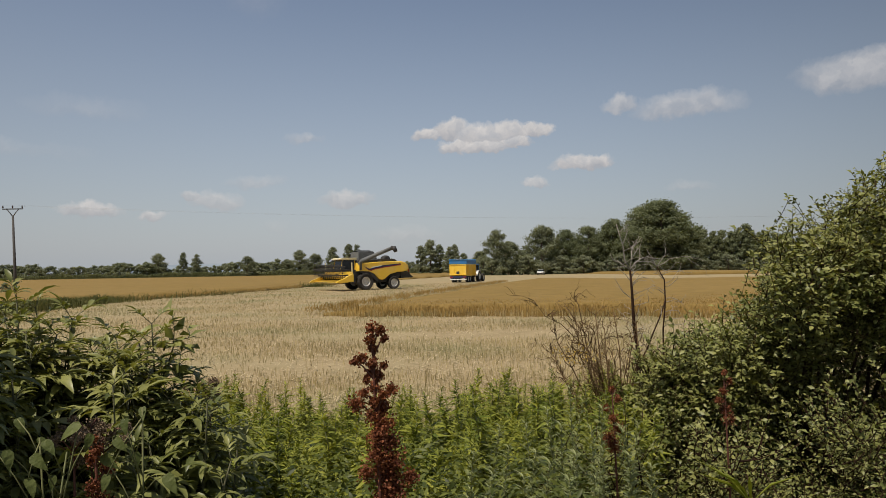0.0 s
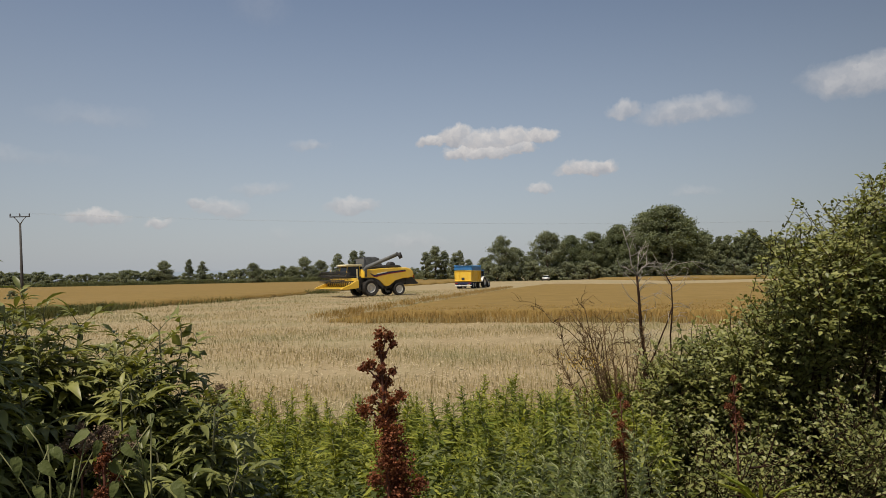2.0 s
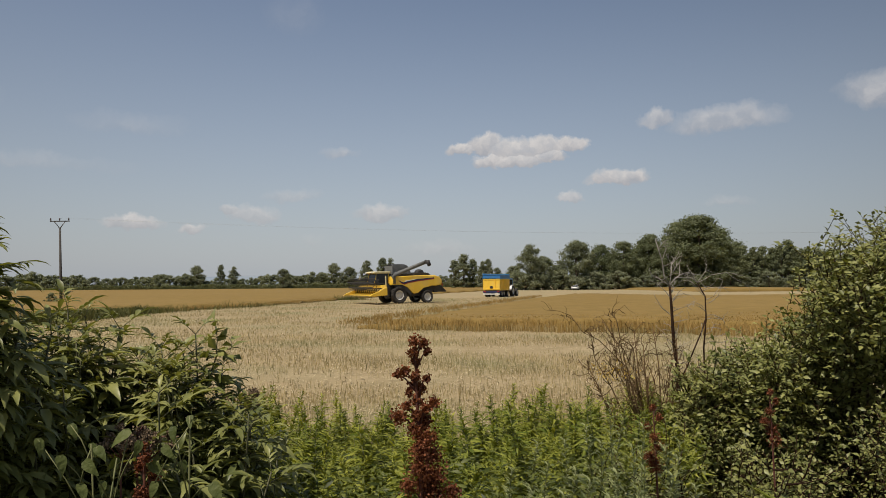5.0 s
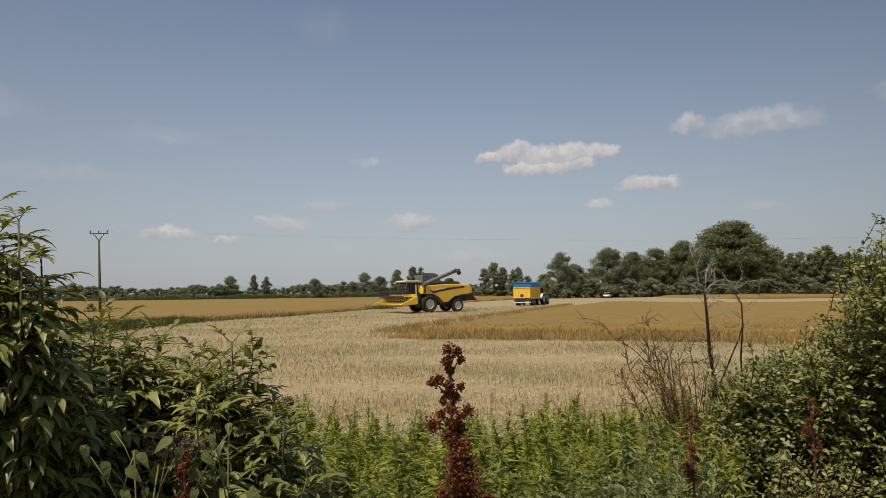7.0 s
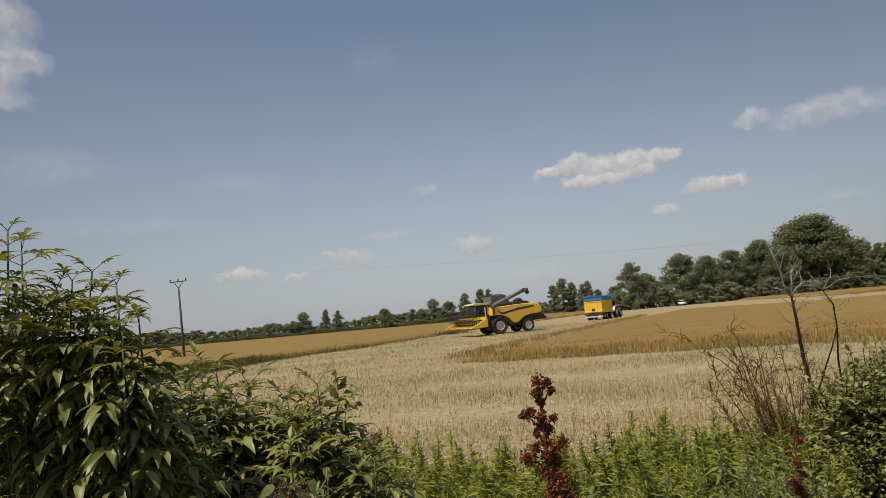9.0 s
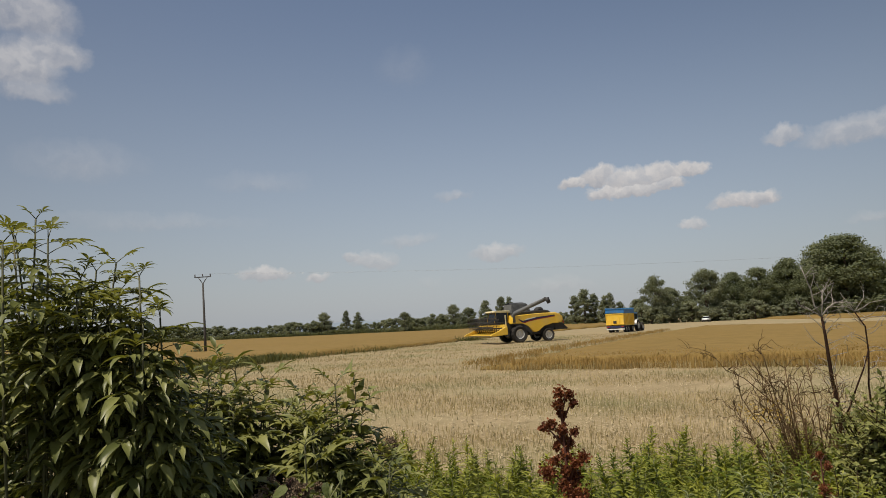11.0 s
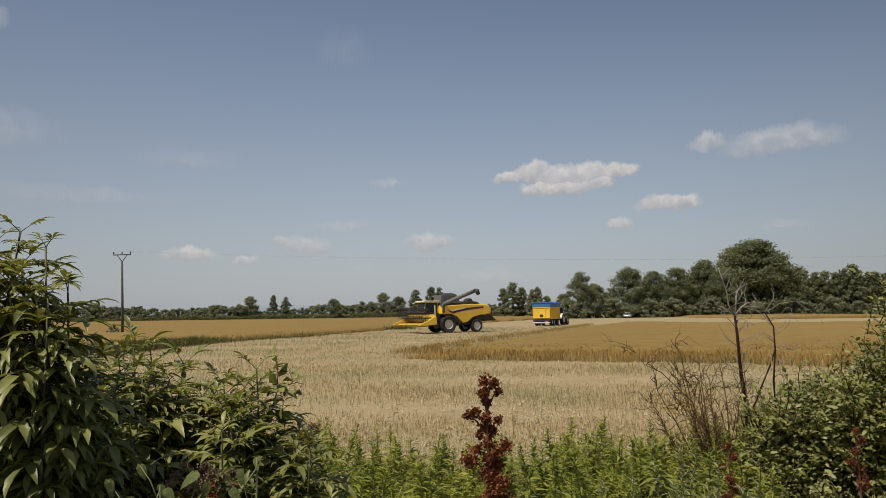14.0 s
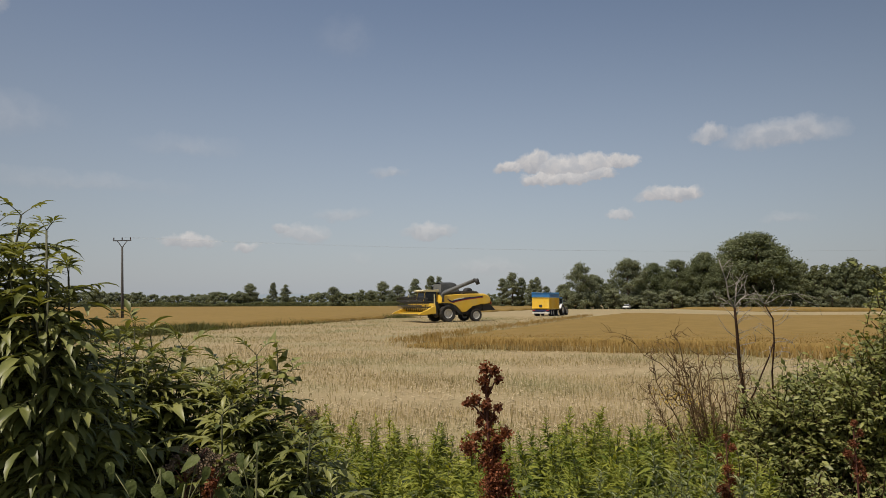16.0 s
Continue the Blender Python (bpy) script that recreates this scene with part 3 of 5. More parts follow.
build_ground()
build_crop("crop_field", in_right_crop, -9, 95, 18, 208, -9, 70, -1, 1.0, "standing ripe golden brown crop beside the stubble")
build_crop("crop_field", in_left_crop, -230, 80, 18, 294, -60, 12, 1, 0.7, "standing ripe golden brown crop before the hedgerow")
build_stubble()
build_weed_strip()
build_trees()
build_far_hedge()
build_hills()
build_power_line()


# ---------------------------------------------------------------- machines
YELLOW = material("yellow_paint", (0.80, 0.49, 0.035), (0.88, 0.60, 0.075), scale=1.2, fine=18, rough=0.38, patches=((0.66, 0.47, 0.17), 1.1, 0.35), coat=0.2)
BLUE = material("blue_paint", (0.014, 0.13, 0.36), (0.025, 0.19, 0.46), scale=1.5, fine=20, rough=0.45, patches=((0.10, 0.17, 0.24), 1.2, 0.4))
NAVY = material("navy_paint", (0.012, 0.02, 0.07), (0.025, 0.035, 0.10), scale=2, fine=20, rough=0.5)
DARK = material("dark_metal", (0.018, 0.018, 0.018), (0.05, 0.047, 0.042), scale=3, fine=30, rough=0.7)
TANK = material("tank_cover", (0.08, 0.085, 0.085), (0.15, 0.155, 0.15), scale=2, fine=20, rough=0.6)
RUBBER = material("tyre_rubber", (0.016, 0.016, 0.016), (0.05, 0.045, 0.038), scale=4, fine=30, rough=0.9)
RIM = material("pale_rim", (0.50, 0.50, 0.47), (0.68, 0.67, 0.62), scale=4, fine=30, rough=0.5)
WHITE = material("white_paint", (0.62, 0.62, 0.60), (0.78, 0.78, 0.75), scale=2, fine=20, rough=0.4)
RED = material("red_lamp", (0.30, 0.015, 0.012), (0.42, 0.03, 0.02), scale=4, rough=0.3)
GLASS = material("dark_glass", (0.010, 0.013, 0.015), (0.022, 0.026, 0.028), scale=2, rough=0.08)
CREAM = material("cream_roof", (0.60, 0.52, 0.28), (0.72, 0.64, 0.38), scale=3, fine=20, rough=0.5)


def prism(profile, y0, y1, bevel=0.0, inset=0.0):
    """A solid with that outline in x and z, from y0 to y1. inset draws the y1 side in, as on a rounded panel."""
    bm = bmesh.new()
    cx = sum(p[0] for p in profile) / len(profile)
    cz = sum(p[1] for p in profile) / len(profile)
    a = [bm.verts.new((x, y0, z)) for x, z in profile]
    b = [bm.verts.new((x + (cx - x) * inset, y1, z + (cz - z) * inset)) for x, z in profile]
    bm.faces.new(a)
    bm.faces.new(b[::-1])
    n = len(a)
    for i in range(n):
        j = (i + 1) % n
        bm.faces.new((a[j], a[i], b[i], b[j]))
    bmesh.ops.recalc_face_normals(bm, faces=bm.faces)
    if bevel:
        bmesh.ops.bevel(bm, geom=list(bm.edges), offset=bevel, segments=2, affect="EDGES", profile=0.6)
    return bm


def lathe(profile, sides=28, lugs=0, lug_h=0.0):
    """A ring about the y axis: profile of (radius, y). lugs: raised bars across the tread."""
    vs, fs = [], []
    n = len(profile)
    for k in range(sides):
        a = 2 * math.pi * k / sides
        for r, y in profile:
            vs.append((r * math.cos(a), y, r * math.sin(a)))
    for k in range(sides):
        l = (k + 1) % sides
        for i in range(n):
            j = (i + 1) % n
            fs.append((k * n + i, k * n + j, l * n + j, l * n + i))
    rmax = max(r for r, _ in profile)
    w = max(y for _, y in profile)
    for k in range(lugs):
        for s in (-1, 1):
            a = 2 * math.pi * (k + (0.5 if s > 0 else 0)) / lugs
            o = len(vs)
            for r in (rmax - 0.03, rmax + lug_h):
                for da, y in ((0.0, s * 0.02), (0.07, s * 0.02), (0.20, s * w * 0.95), (0.13, s * w * 0.95)):
                    vs.append((r * math.cos(a + da), y, r * math.sin(a + da)))
            fs += [(o + 4, o + 5, o + 6, o + 7), (o, o + 1, o + 5, o + 4), (o + 1, o + 2, o + 6, o + 5), (o + 2, o + 3, o + 7, o + 6), (o + 3, o, o + 4, o + 7)]
    return vs, fs


def wheel(parent, x, y, r, w, rim=0.55, lugs=18, rim_mat=None):
    """Tyre with lugs and a dished rim with a hub."""
    s = 1 if y > 0 else -1
    hub = part("wheel", mesh_of("wheel_hub", *lathe([(0.02, -0.1), (r * 0.2, -0.1), (r * 0.2, 0.12), (0.02, 0.12)], 14), DARK), DARK, parent)
    hub.location = (x, y, r)
    h = w / 2
    prof = [(r * rim, -h * 0.8), (r * 0.86, -h), (r * 0.96, -h * 0.85), (r * 0.97, 0), (r * 0.96, h * 0.85), (r * 0.86, h), (r * rim, h * 0.8)]
    part("tyre", mesh_of("tyre", *lathe(prof, 30, lugs, r * 0.03), RUBBER), RUBBER, hub)
    q = s * h
    prof = [(r * rim, q * 0.82), (r * rim * 0.92, q * 0.72), (r * rim * 0.80, q * 0.2), (r * 0.22, q * 0.3), (r * 0.18, q * 0.55), (0.01, q * 0.55), (0.01, q * 0.1), (r * rim, -q * 0.5)]
    part("rim", mesh_of("rim", *lathe(prof, 24), rim_mat or RIM), rim_mat or RIM, hub, "pale painted steel rim")
    return hub


def arc(cx, cz, r, a0, a1, n):
    return [(cx + r * math.cos(radians(a0 + (a1 - a0) * i / n)), cz + r * math.sin(radians(a0 + (a1 - a0) * i / n))) for i in range(n + 1)]


def build_combine(m):
    c = empty("combine_harvester", m)
    tagged(c, "yellow combine harvester with raised header and swung-out grain auger", "combine")
    part("chassis", prism([(1.0, 0.9), (1.0, 2.2), (-5.3, 2.3), (-5.4, 1.7), (-3.9, 0.9), (-1.5, 0.75)], -1.0, 1.0, 0.05), DARK, c)
    part("body", prism([(0.95, 2.05), (0.9, 3.05), (-4.9, 3.2), (-5.6, 3.0), (-5.75, 2.2), (-5.2, 1.95)], -1.25, 1.25, 0.14), YELLOW, c)
    # curved side shields with wheel arches
    prof = [(0.95, 2.1), (0.85, 2.95)] + [(-1.5, 3.12), (-3.5, 3.18), (-5.0, 3.12), (-5.65, 2.85), (-5.75, 2.3), (-5.3, 2.05)]
    prof += [(-4.5, 2.0), (-3.9, 1.85), (-3.3, 1.72), (-2.9, 1.45), (-2.5, 1.15), (-2.1, 1.05), (-1.75, 1.15), (-1.4, 1.5), (-1.05, 1.8), (-0.4, 2.06), (0.4, 2.1)]
    stripe = [(0.1, 2.62), (-0.55, 2.35), (-1.0, 2.52), (-2.2, 2.72), (-4.6, 2.92), (-4.6, 2.82), (-2.4, 2.56), (-1.1, 2.34), (-0.7, 2.2), (-0.35, 2.28)]
    badge = [(-0.75, 2.42), (-2.1, 2.66), (-2.15, 2.74), (-0.9, 2.56)]
    for s in (-1, 1):
        sh = part("side_shield", prism(prof, s * 1.2, s * 1.52, 0.05, 0.04), YELLOW, c)
        part("stripe", prism(stripe, s * 1.50, s * 1.535), NAVY, sh, "dark blue swoosh stripe")
        part("stripe", prism([(x - 0.05, z - 0.09) for x, z in stripe], s * 1.49, s * 1.525), RED, sh, "dark red lower stripe")
        part("badge", prism(badge, s * 1.52, s * 1.545), WHITE, sh, "pale lettering bar")
        part("arch", prism([(0.75, 2.05), (0.45, 2.12), (-0.45, 2.1), (-1.15, 1.75), (-1.6, 1.2), (-1.75, 1.15), (-1.5, 0.9), (-1.0, 1.3), (-0.6, 1.75), (0.4, 1.9)], s * 1.15, s * 1.5), DARK, sh)
        wheel(c, 0, s * 1.42, 0.95, 0.72)
        wheel(c, -3.75, s * 1.30, 0.74, 0.5, 0.6, 16)
        part("ladder", box(box(bmesh.new(), (0.5, 0.06, 1.5), pose(1.35, s * 1.35, 1.5), 0.01), (0.7, 0.5, 0.06), pose(1.4, s * 1.2, 1.72), 0.01), DARK, c)
    part("axle", tube_mesh("axle", [(0, -1.3, 0.95), (0, 1.3, 0.95)], [0.2, 0.2], DARK, 10), DARK, c)
    part("axle", tube_mesh("axle", [(-3.75, -1.2, 0.66), (-3.75, 1.2, 0.66)], [0.13, 0.13], DARK, 10), DARK, c)
    # grain tank with folding covers
    part("grain_tank", prism([(0.85, 3.0), (0.7, 3.3), (-1.9, 3.35), (-2.2, 3.1)], -1.3, 1.3, 0.05), DARK, c)
    for s in (-1, 1):
        bm = bmesh.new()
        vs = [bm.verts.new(p) for p in ((0.7, s * 1.32, 3.28), (-1.75, s * 1.32, 3.32), (-1.45, s * 0.85, 4.28), (0.45, s * 0.85, 4.26), (-1.4, 0, 4.46), (0.4, 0, 4.44))]
        bm.faces.new((vs[0], vs[1], vs[2], vs[3]))
        bm.faces.new((vs[3], vs[2], vs[4], vs[5]))
        bmesh.ops.solidify(bm, geom=list(bm.faces), thickness=0.05)
        part("tank_cover", bm, TANK, c, "grey hinged tank cover")
    for x in (0.52, -1.62):
        part("tank_end", prism([(x, 3.28), (x - 0.05, 3.28), (x * 0.88 - 0.03, 4.24), (x * 0.88 + 0.02, 4.24)], -0.95, 0.95, 0.01), TANK, c)
    part("engine_deck", prism([(-2.3, 3.15), (-2.3, 3.5), (-4.2, 3.45), (-4.6, 3.15)], -0.95, 0.95, 0.08), DARK, c)
    part("air_intake", mesh_of("air_intake", *lathe([(0.05, -0.3), (0.5, -0.3), (0.52, 0), (0.5, 0.3), (0.05, 0.3)], 20), DARK, True), DARK, c).location = (-3.2, 0.5, 3.35)
    part("exhaust", tube_mesh("exhaust", [(-2.6, -0.8, 3.3), (-2.6, -0.8, 3.95), (-2.8, -0.8, 4.1)], [0.09, 0.09, 0.08], STEEL, 10), STEEL, c)
    # cab
    cab = part("cab", prism([(0.95, 1.75), (2.35, 1.75), (2.65, 2.35), (2.45, 3.38), (0.95, 3.38)], -0.88, 0.88, 0.06), GLASS, c, "dark tinted cab glass")
    part("roof", prism([(0.75, 3.36), (2.75, 3.34), (2.95, 3.42), (2.6, 3.58), (0.8, 3.6)], -1.05, 1.05, 0.05), CREAM, cab, "cream cab roof with overhang")
    for s in (-1, 1):
        part("pillar", tube_mesh("pillar", [(2.38, s * 0.88, 1.8), (2.67, s * 0.89, 2.35), (2.47, s * 0.88, 3.38)], [0.04] * 3, YELLOW, 6), YELLOW, cab)
        part("pillar", tube_mesh("pillar", [(1.0, s * 0.9, 1.8), (1.0, s * 0.9, 3.38)], [0.05] * 2, YELLOW, 6), YELLOW, cab)
        part("mirror", box(bmesh.new(), (0.06, 0.28, 0.5), pose(2.7, s * 1.35, 2.75), 0.02), DARK, cab)
    part("cab_base", box(bmesh.new(), (1.5, 1.9, 0.35), pose(1.6, 0, 1.62), 0.05), YELLOW, c)
    # feeder house and header
    part("feeder_house", prism([(0.9, 1.1), (0.9, 1.85), (2.75, 1.85), (2.75, 1.1)], -0.7, 0.7, 0.05), YELLOW, c)
    hd = part("header", prism([(2.55, 0.62), (2.55, 1.55), (2.68, 1.58), (2.75, 0.75), (3.9, 0.55), (4.25, 0.50), (4.2, 0.44), (2.9, 0.5)], -3.55, 3.55, 0.015), YELLOW, c, "yellow cutting header with a dark reel")
    hd.location, hd.rotation_euler = (0.1, 0, 0.58), (0, radians(2), 0)
    hd.scale = (0.9, 0.92, 1.0)
    for s in (-1, 1):
        part("divider", prism([(2.5, 0.48), (2.5, 1.35), (2.9, 1.3), (3.6, 0.98), (4.6, 0.68), (4.95, 0.48), (4.2, 0.40)], s * 3.5, s * 3.72, 0.04, 0.05), YELLOW, hd)
        part("reel_arm", box(bmesh.new(), (1.5, 0.08, 0.14), pose(3.3, s * 3.42, 1.78, 0, -6, 0), 0.02), DARK, hd)
        part("reel_post", box(bmesh.new(), (0.14, 0.08, 1.3), pose(2.62, s * 3.5, 1.9), 0.02), CREAM, hd)
    part("auger_tube", tube_mesh("auger_tube", [(3.05, -3.4, 0.95), (3.05, 3.4, 0.95)], [0.2, 0.2], YELLOW, 12), YELLOW, hd)
    pieces = []
    for k in range(120):
        a = 2 * math.pi * k / 10
        pieces.append(([(3.05 + r * math.cos(a + d), (-3.4 + 6.8 * (k + e) / 120), 0.95 + r * math.sin(a + d)) for d, e, r in ((0, 0, .2), (0, 0, .34), (0.63, 1, .34), (0.63, 1, .2))], [(0, 1, 2, 3)]))
    part("auger_flight", mesh_of("auger_flight", *join(pieces), DARK), DARK, hd, "dark worn auger flight")
    reel = part("reel", tube_mesh("reel", [(3.85, -3.4, 1.78), (3.85, 3.4, 1.78)], [0.08, 0.08], DARK, 8), DARK, hd)
    for k in range(6):
        a = 2 * math.pi * k / 6 + 0.3
        bx, bz = 3.85 + 0.56 * math.cos(a), 1.78 + 0.56 * math.sin(a)
        part("reel_bat", box(bmesh.new(), (0.07, 6.75, 0.09), pose(bx, 0, bz), 0.01), DARK, reel)
        tn = bmesh.new()
        for i in range(46):
            box(tn, (0.02, 0.02, 0.26), pose(bx, -3.3 + i * 6.6 / 45, bz - 0.15))
        part("tines", tn, DARK, reel)
    for y in (-3.3, -1.65, 0, 1.65, 3.3):
        sp = bmesh.new()
        for k in range(6):
            a = 2 * math.pi * k / 6 + 0.3
            box(sp, (0.56, 0.05, 0.06), pose(3.85 + 0.28 * math.cos(a), y, 1.78 + 0.28 * math.sin(a), 0, -math.degrees(a), 0))
        part("reel_spider", sp, DARK, reel)
    part("knife", box(bmesh.new(), (0.12, 7.0, 0.03), pose(4.27, 0, 0.46)), STEEL, hd)
    # unloading auger, swung out to the side
    th = radians(24)
    d = Vector((-math.sin(th), math.cos(th), 0))
    b = Vector((0.55, 1.35, 3.0))
    e = b + d * 4.4 + Vector((0, 0, 1.55))
    au = part("unloading_auger", tube_mesh("unloading_auger", [tuple(b - Vector((0, 0, 0.8))), tuple(b), tuple(b + d * 0.25 + Vector((0, 0, 0.25))), tuple(e)], [0.24, 0.24, 0.22, 0.2], TANK, 12), TANK, c, "dark grey grain auger tube")
    part("spout", tube_mesh("spout", [tuple(e - d * 0.1), tuple(e + d * 0.22 + Vector((0, 0, -0.02))), tuple(e + d * 0.42 + Vector((0, 0, -0.42)))], [0.22, 0.26, 0.2], DARK, 12), DARK, au)
    # rear
    part("rear_hood", prism([(-5.3, 2.0), (-5.45, 3.0), (-5.85, 2.75), (-5.95, 2.1)], -1.2, 1.2, 0.08), YELLOW, c)
    part("chopper", prism([(-4.9, 1.2), (-4.9, 2.05), (-5.9, 1.95), (-6.6, 1.35), (-6.5, 1.25), (-5.6, 1.25)], -1.05, 1.05, 0.04), DARK, c)
    part("grille", box(bmesh.new(), (0.05, 1.6, 0.5), pose(-5.93, 0, 2.25, 0, 8, 0), 0.02), DARK, c)
    for s in (-1, 1):
        part("tail_lamp", box(bmesh.new(), (0.08, 0.14, 0.34), pose(-5.85, s * 1.28, 2.1), 0.02), RED, c, "red tail lamp")
        part("front_lamp", box(bmesh.new(), (0.06, 0.22, 0.12), pose(2.93, s * 0.75, 3.47), 0.02), WHITE, c)
    return c


def build_trailer(m):
    t = empty("grain_trailer", m)
    tagged(t, "yellow tipping grain trailer with blue top boards behind a tractor", "trailer")
    # x forward, rear face at x = 0
    part("tub", prism([(0.0, 1.15), (0.0, 2.75), (6.6, 2.75), (6.6, 1.15), (6.2, 1.0), (0.3, 1.0)], -1.25, 1.25, 0.03), YELLOW, t)
    gate = part("tailgate", box(bmesh.new(), (0.08, 2.4, 1.55), pose(-0.05, 0, 1.93), 0.02), YELLOW, t)
    for y in (-1.15, -0.55, 0.55, 1.15):
        part("rib", box(bmesh.new(), (0.10, 0.09, 1.5), pose(-0.10, y, 1.93), 0.02), YELLOW, gate)
    part("rail", box(bmesh.new(), (0.12, 2.4, 0.12), pose(-0.11, 0, 1.2), 0.02), YELLOW, gate)
    part("rail", box(bmesh.new(), (0.12, 2.4, 0.10), pose(-0.11, 0, 2.68), 0.02), YELLOW, gate)
    part("hatch", box(bmesh.new(), (0.08, 0.42, 0.38), pose(-0.13, 0, 1.5), 0.03), DARK, gate, "dark grain hatch")
    for s in (-1, 1):
        for x in np.linspace(0.5, 6.3, 8):
            part("post", box(bmesh.new(), (0.09, 0.08, 1.6), pose(float(x), s * 1.28, 1.93), 0.015), YELLOW, t)
        part("top_board", box(bmesh.new(), (6.6, 0.07, 0.62), pose(3.3, s * 1.24, 3.08), 0.02), BLUE, t, "blue extension board")
    part("top_board", box(bmesh.new(), (0.07, 2.5, 0.62), pose(0.0, 0, 3.08), 0.02), BLUE, t, "blue extension board")
    part("top_board", box(bmesh.new(), (0.07, 2.5, 0.8), pose(6.6, 0, 3.15), 0.02), BLUE, t, "blue extension board")
    for k, z in enumerate((2.86, 3.38)):
        part("top_rail", box(bmesh.new(), (0.12, 2.62, 0.07), pose(-0.06, 0, z), 0.02), BLUE, t)
    part("rolled_sheet", tube_mesh("rolled_sheet", [(0.1, 1.22, 3.46), (6.5, 1.22, 3.46)], [0.10, 0.10], BLUE, 10), BLUE, t, "rolled blue cover sheet")
    part("frame", box(box(bmesh.new(), (6.8, 0.12, 0.25), pose(3.4, 0.5, 0.86), 0.02), (6.8, 0.12, 0.25), pose(3.4, -0.5, 0.86), 0.02), NAVY, t)
    part("bumper", box(bmesh.new(), (0.12, 2.4, 0.16), pose(-0.05, 0, 0.48), 0.02), WHITE, t, "pale rear bumper bar")
    part("light_bar", box(bmesh.new(), (0.1, 2.4, 0.3), pose(-0.02, 0, 0.82), 0.02), NAVY, t)
    for s in (-1, 1):
        part("tail_lamp", box(bmesh.new(), (0.05, 0.34, 0.13), pose(-0.09, s * 0.95, 0.84), 0.02), RED, t)
        part("mudguard", prism(arc(1.6, 0.55, 0.72, 0, 180, 10) + arc(1.6, 0.55, 0.66, 180, 0, 10), s * 0.9, s * 1.25), NAVY, t)
        for x in (1.5, 2.9, 5.6):
            wheel(t, x, s * 1.02, 0.52, 0.4, 0.55, 0)
    part("drawbar", prism([(6.6, 0.75), (6.6, 0.95), (8.4, 0.72), (8.4, 0.6)], -0.12, 0.12, 0.02), NAVY, t)
    return t


def build_tractor(m):
    t = empty("tractor", m)
    tagged(t, "blue and white tractor hitched to the grain trailer", "tractor")
    # x forward, rear axle at x = 0
    part("body", prism([(-0.6, 0.8), (-0.6, 1.4), (0.9, 1.5), (2.9, 1.65), (3.1, 1.2), (3.0, 0.75)], -0.36, 0.36, 0.06), DARK, t)
    part("bonnet", prism([(0.95, 1.3), (0.95, 1.95), (2.6, 1.8), (3.1, 1.55), (3.15, 1.1), (2.9, 1.0)], -0.45, 0.45, 0.1), BLUE, t)
    cab = part("cab", prism([(-0.7, 1.5), (-0.85, 2.75), (0.8, 2.75), (1.0, 1.5), (0.7, 1.15), (-0.3, 1.15)], -0.78, 0.78, 0.05), GLASS, t, "dark cab glass")
    part("roof", prism([(-1.0, 2.73), (-0.9, 2.95), (0.8, 2.97), (0.98, 2.75)], -0.88, 0.88, 0.06), BLUE, cab, "blue cab roof")
    for s in (-1, 1):
        for x, z in ((-0.78, 2.75), (0.85, 2.75)):
            part("pillar", tube_mesh("pillar", [(x + 0.08, s * 0.79, 1.5), (x, s * 0.79, z)], [0.04, 0.04], BLUE, 6), BLUE, cab)
        part("fender", prism(arc(0, 0.9, 1.02, 10, 175, 12) + arc(0, 0.9, 0.94, 175, 10, 12), s * 0.72, s * 1.18), WHITE, t, "white rear fender")
        wheel(t, 0, s * 0.98, 0.9, 0.55, 0.55, 18)
        wheel(t, 2.55, s * 0.92, 0.66, 0.45, 0.55, 16)
        part("mirror", box(bmesh.new(), (0.05, 0.2, 0.34), pose(0.95, s * 1.1, 2.3), 0.02), DARK, cab)
    part("exhaust", tube_mesh("exhaust", [(1.1, -0.5, 1.6), (1.1, -0.5, 2.8)], [0.05, 0.05], DARK, 8), DARK, t)
    part("front_weight", box(bmesh.new(), (0.5, 0.8, 0.4), pose(3.5, 0, 0.9), 0.05), DARK, t)
    return t


def build_car(m):
    c = empty("car", m)
    tagged(c, "small pale silver car parked on the far track", "car")
    part("body", prism([(-2.0, 0.35), (-2.05, 0.85), (-1.7, 1.0), (1.1, 0.98), (1.95, 0.82), (2.05, 0.4)], -0.85, 0.85, 0.08), WHITE, c, "pale silver bodywork")
    part("cabin", prism([(-1.75, 0.95), (-1.3, 1.42), (0.2, 1.45), (0.95, 0.95)], -0.74, 0.74, 0.06), GLASS, c, "dark windows")
    part("roof", prism([(-1.35, 1.41), (-1.2, 1.48), (0.15, 1.5), (0.28, 1.42)], -0.7, 0.7, 0.02), WHITE, c)
    part("bumper", box(bmesh.new(), (0.12, 1.6, 0.2), pose(2.02, 0, 0.45), 0.04), DARK, c)
    for s in (-1, 1):
        for x in (-1.25, 1.3):
            wheel(c, x, s * 0.78, 0.31, 0.2, 0.6, 0)
        part("headlight", box(bmesh.new(), (0.08, 0.34, 0.15), pose(2.0, s * 0.6, 0.72), 0.03), RIM, c, "clear headlight")
        part("mirror", box(bmesh.new(), (0.1, 0.18, 0.12), pose(0.75, s * 0.92, 1.0), 0.03), WHITE, c)
    return c


COMBINE_POSE = pose(-2.3, 74.6, 0, 0, 0, 210)
build_combine(COMBINE_POSE)
TRAILER_POSE = pose(12.25, 102.0, 0, 0, 0, 68)
build_trailer(TRAILER_POSE @ Matrix.Diagonal((0.92, 1.12, 1.04, 1)))
build_tractor(TRAILER_POSE @ pose(8.4, -0.3, 0, 0, 0, -4))
build_car(pose(46.6, 187, 0, 0, 0, 248))


